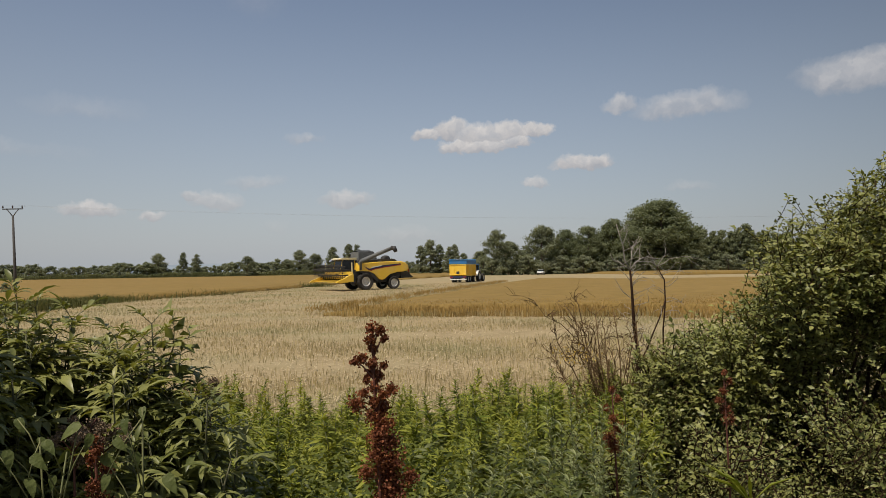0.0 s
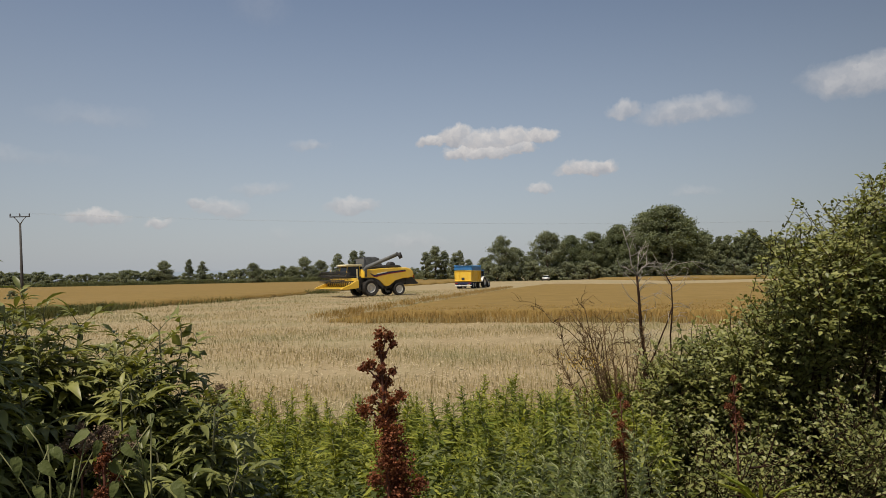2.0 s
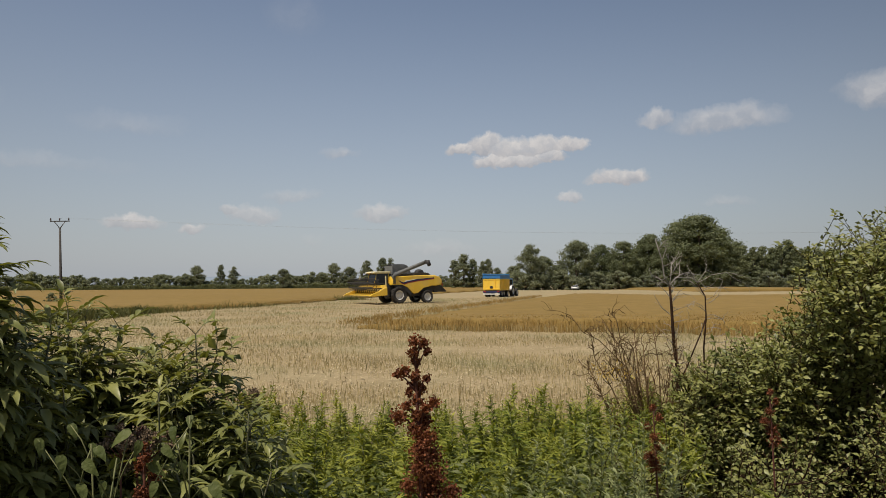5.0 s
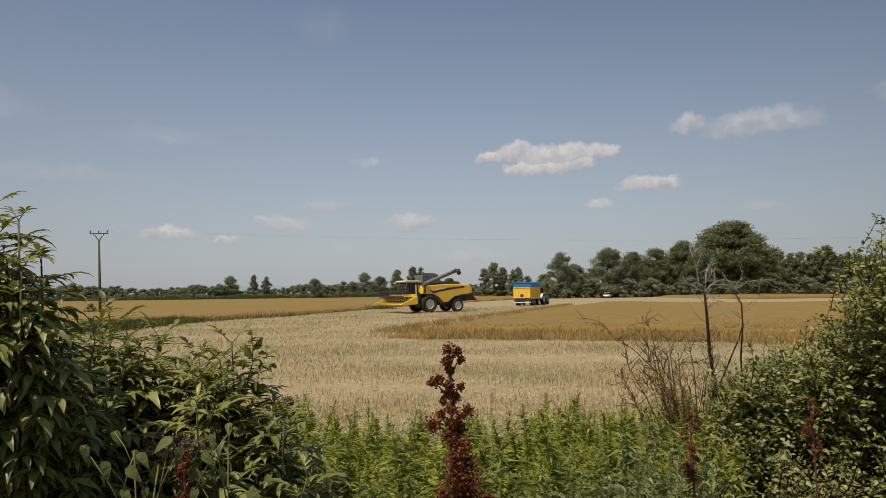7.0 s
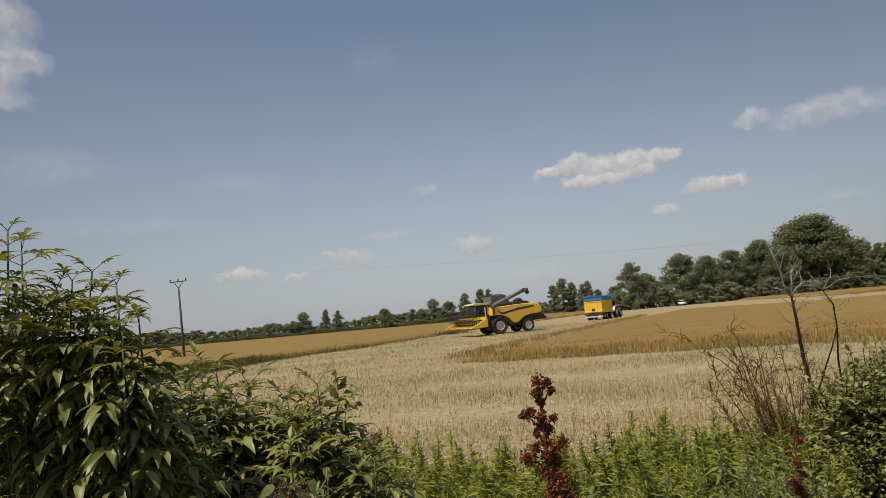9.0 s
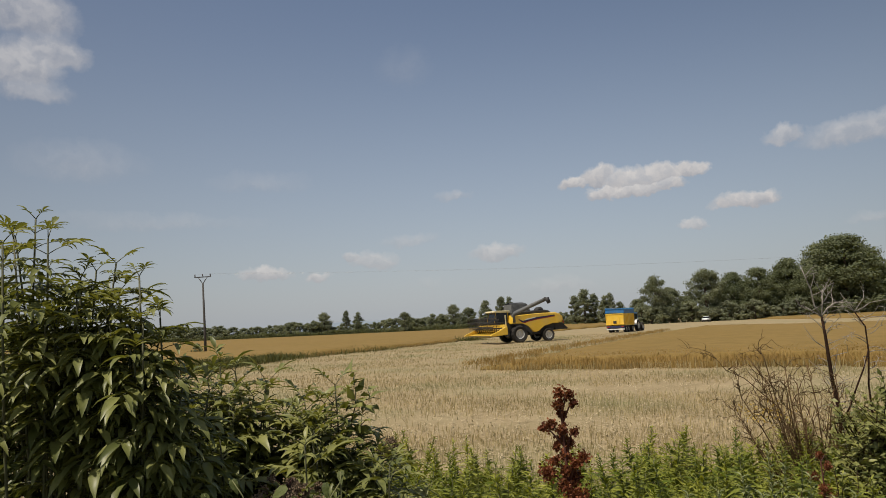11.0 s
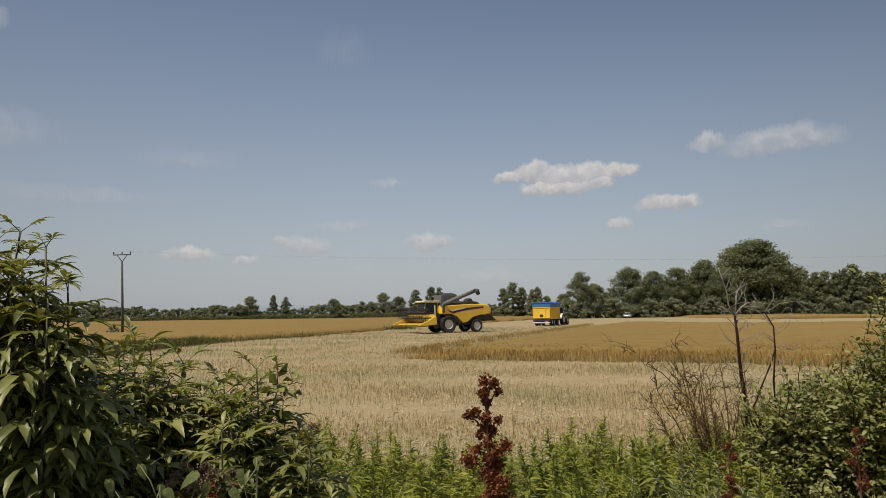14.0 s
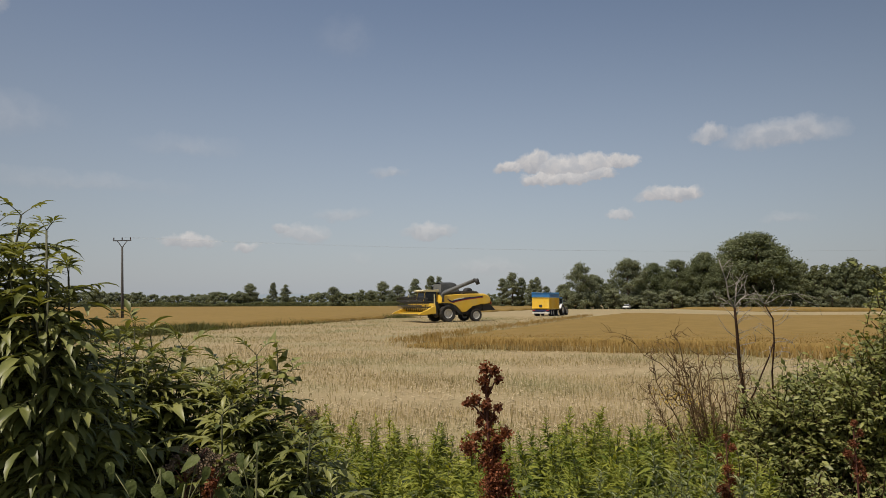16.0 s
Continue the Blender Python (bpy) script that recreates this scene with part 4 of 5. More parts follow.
# ---------------------------------------------------------------- foreground plants
ELDER = material("elder_leaf", (0.090, 0.110, 0.030), (0.290, 0.295, 0.095), scale=3, fine=25, rough=0.44, island=0.7, translucent=0.22, spec=0.4)
ELDER_STEM = material("elder_stem", (0.06, 0.07, 0.03), (0.13, 0.12, 0.06), scale=8, fine=40, rough=0.7)
SHRUB = material("shrub_leaf", (0.095, 0.116, 0.029), (0.290, 0.292, 0.094), scale=2, fine=25, rough=0.46, island=0.8, translucent=0.2, spec=0.38)
GOLD = material("goldenrod_leaf", (0.096, 0.132, 0.017), (0.335, 0.345, 0.062), scale=3, fine=25, rough=0.55, island=0.7, objrand=0.7, translucent=0.28, spec=0.22)
GOLD_STEM = material("goldenrod_stem", (0.10, 0.12, 0.04), (0.19, 0.18, 0.07), scale=6, fine=40, rough=0.7)
UNDER = material("undergrowth_leaf", (0.034, 0.050, 0.010), (0.150, 0.170, 0.036), scale=2, fine=25, rough=0.5, island=0.9, translucent=0.22, spec=0.25)
SILVER = material("mugwort_leaf", (0.14, 0.172, 0.066), (0.33, 0.355, 0.175), scale=4, fine=30, rough=0.65, island=0.8, translucent=0.2, spec=0.25)
DOCK = material("dock_seed", (0.085, 0.022, 0.010), (0.34, 0.125, 0.055), scale=6, fine=60, rough=0.65, island=1.0, translucent=0.25, spec=0.3)
DOCK_STEM = material("dock_stem", (0.07, 0.02, 0.015), (0.15, 0.055, 0.035), scale=10, fine=50, rough=0.7)
DEAD = material("dead_wood", (0.020, 0.010, 0.006), (0.050, 0.028, 0.018), scale=9, fine=60, rough=0.9, bump=0.4, spec=0.1)
TWIG = material("dry_twig", (0.11, 0.075, 0.045), (0.30, 0.215, 0.13), scale=9, fine=60, rough=0.9, island=0.8)
BRIAR = material("briar_twig", (0.055, 0.032, 0.014), (0.20, 0.130, 0.065), scale=9, fine=60, rough=0.9, island=0.9, spec=0.1)
PALE = material("bleached_wood", (0.19, 0.165, 0.135), (0.40, 0.36, 0.31), scale=9, fine=60, rough=0.9, island=0.5)
BROAD = material("broad_leaf", (0.050, 0.068, 0.018), (0.125, 0.145, 0.048), scale=14, fine=70, rough=0.55, island=0.8, translucent=0.25, bump=0.3, spec=0.15)
DRYLEAF = material("yellowed_leaf", (0.30, 0.20, 0.03), (0.48, 0.33, 0.06), scale=5, fine=30, rough=0.6, island=0.6, translucent=0.3)


def template(stations):
    """Leaf outline along x: rows of (along, half width, height of the midrib, lift of the edges)."""
    v, f = [], []
    for x, w, z, e in stations:
        v += [(x, w, z + e), (x, 0, z), (x, -w, z + e)]
    for i in range(len(stations) - 1):
        a = i * 3
        f += [(a, a + 1, a + 4, a + 3), (a + 1, a + 2, a + 5, a + 4)]
    return np.array(v, dtype=float), np.array(f)


CURL = template(((0, 0.05, 0, 0), (0.2, 0.36, 0.05, 0.04), (0.5, 0.5, 0.03, 0.06), (0.8, 0.28, -0.06, 0.035), (1, 0.02, -0.21, 0)))
OVAL = template(((0, 0.08, 0, 0), (0.45, 0.52, 0.03, 0.06), (1, 0.06, -0.10, 0)))
NARROW = template(((0, 0.15, 0, 0), (0.45, 0.5, 0.03, 0.03), (1, 0.04, -0.12, 0)))
ARCHED = template(((0, 0.15, 0, 0), (0.4, 0.5, 0.05, 0.035), (1, 0.04, -0.25, 0)))
HEART = template(((-0.08, 0.28, -0.02, 0.03), (0.12, 0.5, 0.0, 0.05), (0.4, 0.46, 0.0, 0.05), (0.72, 0.26, -0.06, 0.03), (1, 0.02, -0.16, 0)))
FLAKE = template(((0, 0.3, 0, 0.1), (0.5, 0.5, 0.05, 0.2), (1, 0.2, 0, 0.1)))


def unit(a):
    a = np.asarray(a, dtype=float)
    return a / np.maximum(np.linalg.norm(a, axis=-1, keepdims=True), 1e-9)


class Leaves:
    """Collects leaves and turns them into one mesh."""

    def __init__(self):
        self.rows = []

    def add(self, base, way, up, length, width):
        self.rows.append((*base, *way, *up, length, width))

    def mesh(self, name, mat, shape):
        R = np.array(self.rows, dtype=float)
        b, d, u = R[:, :3], unit(R[:, 3:6]), R[:, 6:9]
        s = unit(np.cross(u, d))
        n = np.cross(d, s)
        L, W = R[:, 9, None, None], R[:, 10, None, None]
        tv, tf = shape
        v = b[:, None] + d[:, None] * L * tv[None, :, :1] + s[:, None] * W * tv[None, :, 1:2] + n[:, None] * L * tv[None, :, 2:]
        f = (np.arange(len(R)) * len(tv))[:, None, None] + tf[None]
        return fast_mesh(name, v.reshape(-1, 3), f.reshape(-1, 4), mat, True)


def bend(a, b, sag, r, n=6):
    """Points of a bowed shoot from a to b."""
    a, b = Vector(a), Vector(b)
    k = Vector(r.normal(0, sag, 3))
    return [a.lerp(b, i / n) + k * math.sin(math.pi * i / n) for i in range(n + 1)]


def along(pts, t):
    s = t * (len(pts) - 1)
    i = min(int(s), len(pts) - 2)
    return pts[i].lerp(pts[i + 1], s - i), (pts[i + 1] - pts[i]).normalized()


def sight(bearing, rise, dist):
    """A place from its bearing and rise, in thousandths of the distance ahead of the camera's stand."""
    return Vector((bearing * dist / 1000, dist, 2.2 + rise * dist / 1000))


def elder_leaf(leaves, stalks, p, way, size, droop, pairs, r):
    """One feathered leaf: a drooping stalk with pairs of arched leaflets and one at its end."""
    q = [p + way * size * k + Vector((0, 0, -droop * size * k * k)) for k in (0, 0.35, 0.6, 0.85, 1.0)]
    stalks.append(tube([tuple(v) for v in q], [0.0020, 0.0018, 0.0015, 0.0012, 0.001], 3))
    side = way.cross(Vector((0, 0, 1)))
    side = side.normalized() if side.length > 0.05 else Vector((1, 0, 0))
    for j in range(pairs):
        k = 3 - j
        dd = (q[k + 1] - q[k]).normalized()
        for g in (-1, 1):
            v = dd * 0.66 + side * g * 0.75 + Vector((0, 0, -0.15 * droop)) + Vector(r.normal(0, 0.08, 3))
            ll = size * r.uniform(0.66, 0.88) * (1 - 0.12 * j)
            leaves.add(q[k], v, Vector((0, 0, 1)) + Vector(r.normal(0, 0.18, 3)), ll, ll * r.uniform(0.23, 0.31))
    dd = (q[4] - q[3]).normalized()
    ll = size * r.uniform(0.78, 1.0)
    leaves.add(q[4], dd, Vector((0, 0, 1)) + Vector(r.normal(0, 0.18, 3)), ll, ll * 0.29)


def elder_shoot(parent, base, tip, r, leaf=0.13, leafy=0.75, step=0.058, droop=0.45):
    """A shoot with crossed pairs of feathered leaves on its upper leafy metres, smaller and upright at the tip."""
    leaves, stalks = Leaves(), []
    pts = bend(base, tip, 0.04, r, 7)
    length = max(0.2, (Vector(tip) - Vector(base)).length)
    start = max(0.05, 1 - leafy / length)
    stalks.append(tube([tuple(p) for p in pts], [0.0075 * (1 - 0.7 * i / 7) + 0.001 for i in range(8)], 5))
    n = max(5, int(length * (1 - start) / step))
    turn = r.uniform(0, math.pi)
    for i in range(n + 1):
        t = start + (1 - start) * (i / n) ** 0.9
        p, d = along(pts, t)
        turn += math.pi / 2 + r.normal(0, 0.2)
        young = max(0.0, 1 - (1 - t) * length / 0.16)
        size = leaf * (1.0 - 0.36 * young) * r.uniform(0.8, 1.2)
        a = d.orthogonal().normalized()
        for s in (0, math.pi):
            out = Matrix.Rotation(turn + s, 3, d) @ a
            way = (out + d * (0.35 + 0.7 * young) + Vector(r.normal(0, 0.14, 3))).normalized()
            elder_leaf(leaves, stalks, p, way, size, droop * (1 - 0.5 * young), 3 if size > 0.11 else 2, r)
    stem = part("shoot", mesh_of("shoot", *join(stalks), ELDER_STEM, True), ELDER_STEM, parent)
    part("foliage", leaves.mesh("foliage", ELDER, CURL), ELDER, stem)


def build_elder(name, root, tips, seed, label, leaf, leafy, droop):
    r = np.random.default_rng(seed)
    e = empty(name, Matrix())
    for tip in tips:
        tip = tip - Vector((0, 0, 0.045))
        low = Vector((tip.x * 0.72 + root[0] * 0.28 + float(r.normal(0, 0.06)), tip.y * 0.7 + root[1] * 0.3 + 0.12, 0))
        low.z = float(ground_z(low.x, low.y)) - 0.05
        elder_shoot(e, low, tip, r, leaf * r.uniform(0.85, 1.12), leafy, droop=droop)
    return tagged(e, label, "bush", "elder bushes")


def clustered(tips, r):
    """Each leading shoot with a lower one beside it."""
    out = []
    for t in tips:
        out.append(t)
        out.append(t + Vector((float(r.normal(-0.02, 0.06)), float(r.normal(0, 0.08)), -float(r.uniform(0.03, 0.15)))))
    return out


def build_elders():
    r = np.random.default_rng(3)
    # lower bush in front of the pole: its clear shoots, then the mass below them
    tips = clustered([sight(b, e, d) for b, e, d in ((-506, -18, 3.1), (-522, -40, 3), (-481, -31, 3.2), (-430, -49, 3.1), (-451, -70, 3), (-492, -67, 2.9), (-401, -97, 3.1), (-377, -102, 3), (-320, -58, 3.15), (-338, -84, 3.1), (-281, -118, 3.1), (-259, -170, 3.1), (-231, -181, 3), (-213, -214, 3), (-295, -168, 3), (-574, -23, 3.1), (-627, -34, 3.2), (-350, -149, 3))], r)
    for _ in range(74):
        b = float(r.uniform(-700, -165))
        top = float(np.interp(b, (-574, -528, -452, -374, -295, -231, -215, -191, -159, -119), (-75, -76, -78, -93, -154, -171, -204, -255, -305, -348)))
        tips.append(sight(b, top - abs(float(r.normal(0, 62))) - 4, float(r.uniform(2.45, 3.6))))
    build_elder("elder_bush", (-1.2, 3.2), tips, 21, "dark green elder bush with long feathered leaves", 0.130, 0.58, 0.24)
    # taller bush
    tips = clustered([sight(b, e, d) for b, e, d in ((-688, 162, 2.2), (-723, 150, 2.25), (-751, 141, 2.2), (-648, 139, 2.15), (-611, 69, 2.2), (-641, 63, 2.1), (-616, 20, 2.2), (-658, 10, 2.1), (-758, 116, 2.1), (-812, 212, 2.1), (-835, 245, 2.2), (-794, 89, 2.1), (-700, 82, 2.15), (-572, -40, 2.25), (-872, 217, 2.2), (-593, -59, 2.3))], r)
    for _ in range(62):
        b = float(r.uniform(-1080, -620))
        top = float(np.interp(b, (-1080, -800, -740, -690, -650, -600), (170, 130, 95, 55, -10, -110)))
        tips.append(sight(b, top - abs(float(r.normal(0, 150))) - 10, float(r.uniform(2.2, 2.95))))
    # unseen higher shoots beside the camera, added to cast shade on the bush
    for _ in range(9):
        x, y = float(r.uniform(-2.75, -1.95)), float(r.uniform(1.15, 2.05))
        tips.append(Vector((x, y, float(r.uniform(2.1, 2.95)))))
    build_elder("elder_bush", (-1.7, 2.25), tips, 22, "tall dark elder bush with drooping feathered leaflets", 0.114, 0.58, 0.34)


def shrub(name, mat, shape, twigs, seed, label, leaf, count, group, woody=None, stem_r=0.004, spread=0.8, under=()):
    """A leafy bush made of bent twigs, each a pair of start and end points, set with alternate leaves. under: bare limbs that carry them."""
    r = np.random.default_rng(seed)
    lv, st = Leaves(), list(under)
    for a, b in twigs:
        pts = bend(a, b, 0.03, r, 4)
        st.append(tube([tuple(p) for p in pts], [stem_r * (1 - 0.18 * i) for i in range(5)], 4))
        n = max(3, int(count * r.uniform(0.8, 1.2)))
        flip = 1
        for i in range(n):
            t = 0.10 + 0.90 * i / (n - 1)
            p, d = along(pts, t)
            d = np.array(d)
            s = unit(np.cross(d, (0, 0, 1)) + 1e-4)
            flip = -flip
            out = unit(d * 0.6 + s * flip * 0.75 + r.normal(0, spread, 3) * 0.5 + np.array((0, 0, -0.06)))
            ll = leaf * r.uniform(0.6, 1.25)
            lv.add(p, out, np.array((-0.14, -0.28, 1.0)) + r.normal(0, 0.5, 3), ll, ll * r.uniform(0.45, 0.62))
    e = empty(name, Matrix())
    tagged(part("brushwood", mesh_of("brushwood", *join(st), woody or DEAD, True), woody or DEAD, e), kind="stuff")
    tagged(part("leaves", lv.mesh("leaves", mat, shape), mat, e), kind="stuff")
    return tagged(e, label, "bush", group)


def build_sucker():
    """A young plum shoot with oval leaves that stands clear of the elder."""
    tw = [(sight(a, b, 3.12), sight(c, e, 3.12)) for a, b, c, e in ((-314, -168, -293, -50), (-303, -111, -265, -105), (-307, -127, -274, -140), (-295, -95, -271, -77))]
    return shrub("plum_shoot", SHRUB, OVAL, tw, 44, "young plum shoot with a few oval green leaves", 0.085, 9, "", ELDER_STEM, 0.0045, 0.35)


def bough_twigs(centre, out, size, n, r):
    """Short leafy twigs that fan out from the end of one bough."""
    tw = []
    for _ in range(n):
        o = Vector(r.normal(0, 0.36, 3)) * size
        d = (out * 0.7 + Vector(r.normal(0, 0.6, 3)) + Vector((0, 0, 0.25))).normalized()
        a = centre + o - out * size * 0.3
        tw.append((a, a + d * float(r.uniform(0.18, 0.36))))
    return tw


PLUM_CREST = ((400, 415, 425, 454, 501, 567, 606, 636, 652, 667, 707, 766, 778, 836, 1000, 1300), (-265, -214, -176, -148, -130, -114, -89, -43, -8, 22, 56, 70, 104, 124, 200, 240))


def hollow(b, e):
    """The shaded recess under the tall crown."""
    return ((b - 790) / 118) ** 2 + ((e + 178) / 52) ** 2 < 1 or ((b - 672) / 72) ** 2 + ((e + 285) / 74) ** 2 < 1


def build_right_bush():
    r = np.random.default_rng(8)
    tw, limbs = [], []
    made = 0
    while made < 680:
        b = float(408 + 620 * r.uniform(0, 1) ** 1.1)
        crest = float(np.interp(b, *PLUM_CREST))
        deep = float(r.uniform(0, 1) ** 1.25)
        e = crest - 14 - deep * (crest + 330)
        d = float(r.uniform(5.1, 6.7)) - (0.35 if b > 640 and e > -110 else 0)
        made += 1
        if hollow(b, e) and d < 6.6:
            continue
        c = sight(b, e, d)
        out = Vector((float(r.normal(-0.35, 0.4)), float(r.normal(-0.75, 0.3)), float(r.uniform(0.1, 0.9)))).normalized()
        tw += bough_twigs(c, out, float(r.uniform(0.22, 0.36)), int(r.integers(13, 21)), r)
        foot = Vector((c.x * 0.8 + 0.9, 6.6 + float(r.normal(0, 0.2)), 0.0))
        if made % 7 == 0:
            limbs.append(tube([tuple(p) for p in bend(foot, c, 0.12, r, 5)], [0.022, 0.018, 0.014, 0.011, 0.008, 0.005], 6))
    # the bush goes on behind, in the shade of its own crown
    for _ in range(5200):
        x, d = float(r.uniform(3.0, 7.6)), float(r.uniform(6.6, 7.8))
        top = 2.2 + (float(np.interp(x * 1000 / d, *PLUM_CREST)) - 60) * d / 1000
        b = Vector((x, d, float(r.uniform(0.1, max(0.4, min(top, 2.5))))))
        tw.append((b + Vector((float(r.normal(0.1, 0.12)), float(r.uniform(0, 0.2)), -float(r.uniform(0.15, 0.4)))), b))
    # single sprays that stand out over the crest
    for b, e in ((828, 167), (813, 160), (784, 153), (796, 147), (767, 116), (745, 105), (729, 103), (711, 98), (703, 85), (682, 74), (660, 69), (652, 58), (638, 44), (621, 50), (614, 24), (635, 10), (628, -30), (612, -23), (589, -48), (567, -42), (575, -65), (558, -83), (531, -98), (509, -92), (487, -108), (469, -104), (450, -116), (435, -135), (426, -150)):
        t = sight(b, e, 5.9)
        for k in range(2):
            f = t + Vector((float(r.normal(0.14, 0.06)), float(r.normal(0, 0.06)), -float(r.uniform(0.28, 0.42))))
            tw.append((f, t + Vector((float(r.normal(0, 0.04)), 0, -0.05 * k))))
    shrub("wild_plum_bush", SHRUB, OVAL, tw, 41, "tall dense wild plum bush with small glossy leaves", 0.049, 12, "hedge bushes", under=limbs)
    # nearer low shrub with paler tips
    tw = []
    for _ in range(125):
        b = float(r.uniform(250, 960))
        d = float(r.uniform(3.3, 4.7))
        top = float(np.interp(b, (288, 361, 426, 517, 591, 657, 697, 757, 824, 957), (-319, -261, -233, -259, -297, -314, -253, -205, -188, -166)))
        c = sight(b, top - 22 - float(r.uniform(0, 1) ** 1.2) * 190, d)
        if c.z < float(ground_z(c.x, c.y)) + 0.05 or (560 < b < 720 and r.uniform() < 0.5):
            continue
        out = Vector((float(r.normal(-0.1, 0.4)), float(r.normal(-0.5, 0.3)), float(r.uniform(0.5, 1)))).normalized()
        tw += bough_twigs(c, out, float(r.uniform(0.14, 0.24)), int(r.integers(9, 15)), r)
    shrub("dogwood_bush", SHRUB, OVAL, tw, 42, "low green dogwood bush with yellowish young shoots", 0.034, 11, "hedge bushes")


def goldenrod_leaves(lv, pts, r, n, size):
    """Crowded narrow leaves, spreading below and short and upright at the tip."""
    a = r.uniform(0, 6)
    for i in range(n):
        t = 0.2 + 0.8 * (i / n) ** 0.85
        p, d = along(pts, t)
        a += 2.4 + r.normal(0, 0.4)
        tip = max(0, t - 0.7) / 0.3
        ll = size * (1 - 0.66 * tip) * r.uniform(0.55, 1.25)
        out = Vector((math.cos(a), math.sin(a), 0.3 + 0.7 * tip + r.normal(0, 0.4)))
        lv.add(p, out, Vector((0, 0, 1)) + Vector(r.normal(0, 0.3, 3)), ll, ll * r.uniform(0.19, 0.29))


def goldenrod_variant(seed):
    r = np.random.default_rng(seed)
    lv = Leaves()
    pts = bend((0, 0, 0), (r.normal(0, 0.07), r.normal(0, 0.07), 1.0), 0.02, r, 5)
    goldenrod_leaves(lv, pts, r, 135, 0.10)
    stem = tube_mesh("stem", [tuple(p) for p in pts], [0.005, 0.0045, 0.004, 0.0035, 0.003, 0.0015], GOLD_STEM, 5)
    e = empty("goldenrod_plant", Matrix())
    part("stem", stem, GOLD_STEM, e)
    part("leaves", lv.mesh("leaves", GOLD, ARCHED), GOLD, e)
    return tagged(e, "upright green goldenrod plant with narrow leaves before the field", "plant", "goldenrod plants")


def goldenrod_crest(b):
    """Rise of the stand's upper edge by bearing, with a dip where the field shows lower."""
    return -174 + 9 * math.sin(b * 0.02) + 5 * math.sin(b * 0.071) + (-20 if 30 < b < 130 else 0) + (10 if 150 < b < 300 else 0)


def build_goldenrod():
    r = np.random.default_rng(17)
    kinds = [goldenrod_variant(100 + i) for i in range(10)]
    for k in range(250):
        y = float(4.0 + 3.4 * r.uniform(0, 1) ** 0.7)
        b = float(r.uniform(-330, 420))
        x = b * y / 1000
        top = 2.2 + (goldenrod_crest(b) + 8 - abs(float(r.normal(0, 17))) - (6.9 - y) * 15) * y / 1000
        g = float(ground_z(x, y))
        h = max(0.55, min(1.45, top - g))
        m = pose(x, y, g - 0.02, float(r.normal(0, 5)), float(r.normal(0, 5)), float(r.uniform(0, 360))) @ Matrix.Diagonal((h * 1.15, h * 1.15, h, 1))
        if k < len(kinds):
            kinds[k].matrix_basis = m
        else:
            copy_thing(kinds[k % len(kinds)], m)
    # shorter, crowded shoots below the crest
    lv = Leaves()
    for _ in range(300):
        y = float(3.6 + 3.6 * r.uniform(0, 1))
        b = float(r.uniform(-340, 430))
        x, top = b * y / 1000, 2.2 + (goldenrod_crest(b) - 18 - abs(float(r.normal(0, 14))) - (6.9 - y) * 15) * y / 1000
        g = float(ground_z(x, y))
        if top - g < 0.3:
            continue
        goldenrod_leaves(lv, bend((x, y, g), (x + r.normal(0, 0.08), y + r.normal(0, 0.08), top), 0.03, r, 5), r, 110, 0.105)
    tagged(new("goldenrod_thicket", lv.mesh("goldenrod_thicket", GOLD, ARCHED)), "thicket of shorter green goldenrod shoots", "plants", kind="stuff")


def build_undergrowth():
    """Mixed low green leaves that close the bank between the larger plants."""
    r = np.random.default_rng(29)
    lv = Leaves()
    n = 52000
    for _ in range(n):
        y = float(2.0 + 4.8 * r.uniform(0, 1) ** 1.3)
        x = float(r.uniform(-1.15, 1.15)) * y
        g = float(ground_z(x, y))
        top = min(g + (0.85 if x < 0.33 * y else 0.42 if x < 0.48 * y else 0.2), 2.2 - 0.235 * y - 0.03)
        z = g + (top - g) * float(r.uniform(0, 1)) ** 0.45
        ll = float(r.uniform(0.03, 0.055)) * (0.75 + 0.11 * y)
        lv.add((x, y, z), r.normal(0, 1, 3) * (1, 1, 0.4), np.array((0, 0, 1.0)) + r.normal(0, 0.6, 3), ll, ll * float(r.uniform(0.22, 0.42)))
    tagged(new("undergrowth", lv.mesh("undergrowth", UNDER, NARROW)), "dense mixed green weeds covering the bank", "weeds", kind="stuff")


def build_grass():
    """Short grass on the bank round the camera's stand."""
    n = 26000
    x, y = rng.uniform(-9, 10, n), rng.uniform(-6, 7, n)
    z = ground_z(x, y) - 0.01
    v, f = blades(n, np.stack([x, y, z], 1), rng.uniform(0.06, 0.24, n), rng.uniform(0.006, 0.014, n), 0.8)
    tagged(new("grass", fast_mesh("grass", v, f, UNDER)), "short rough green grass on the bank", "grass", kind="stuff")


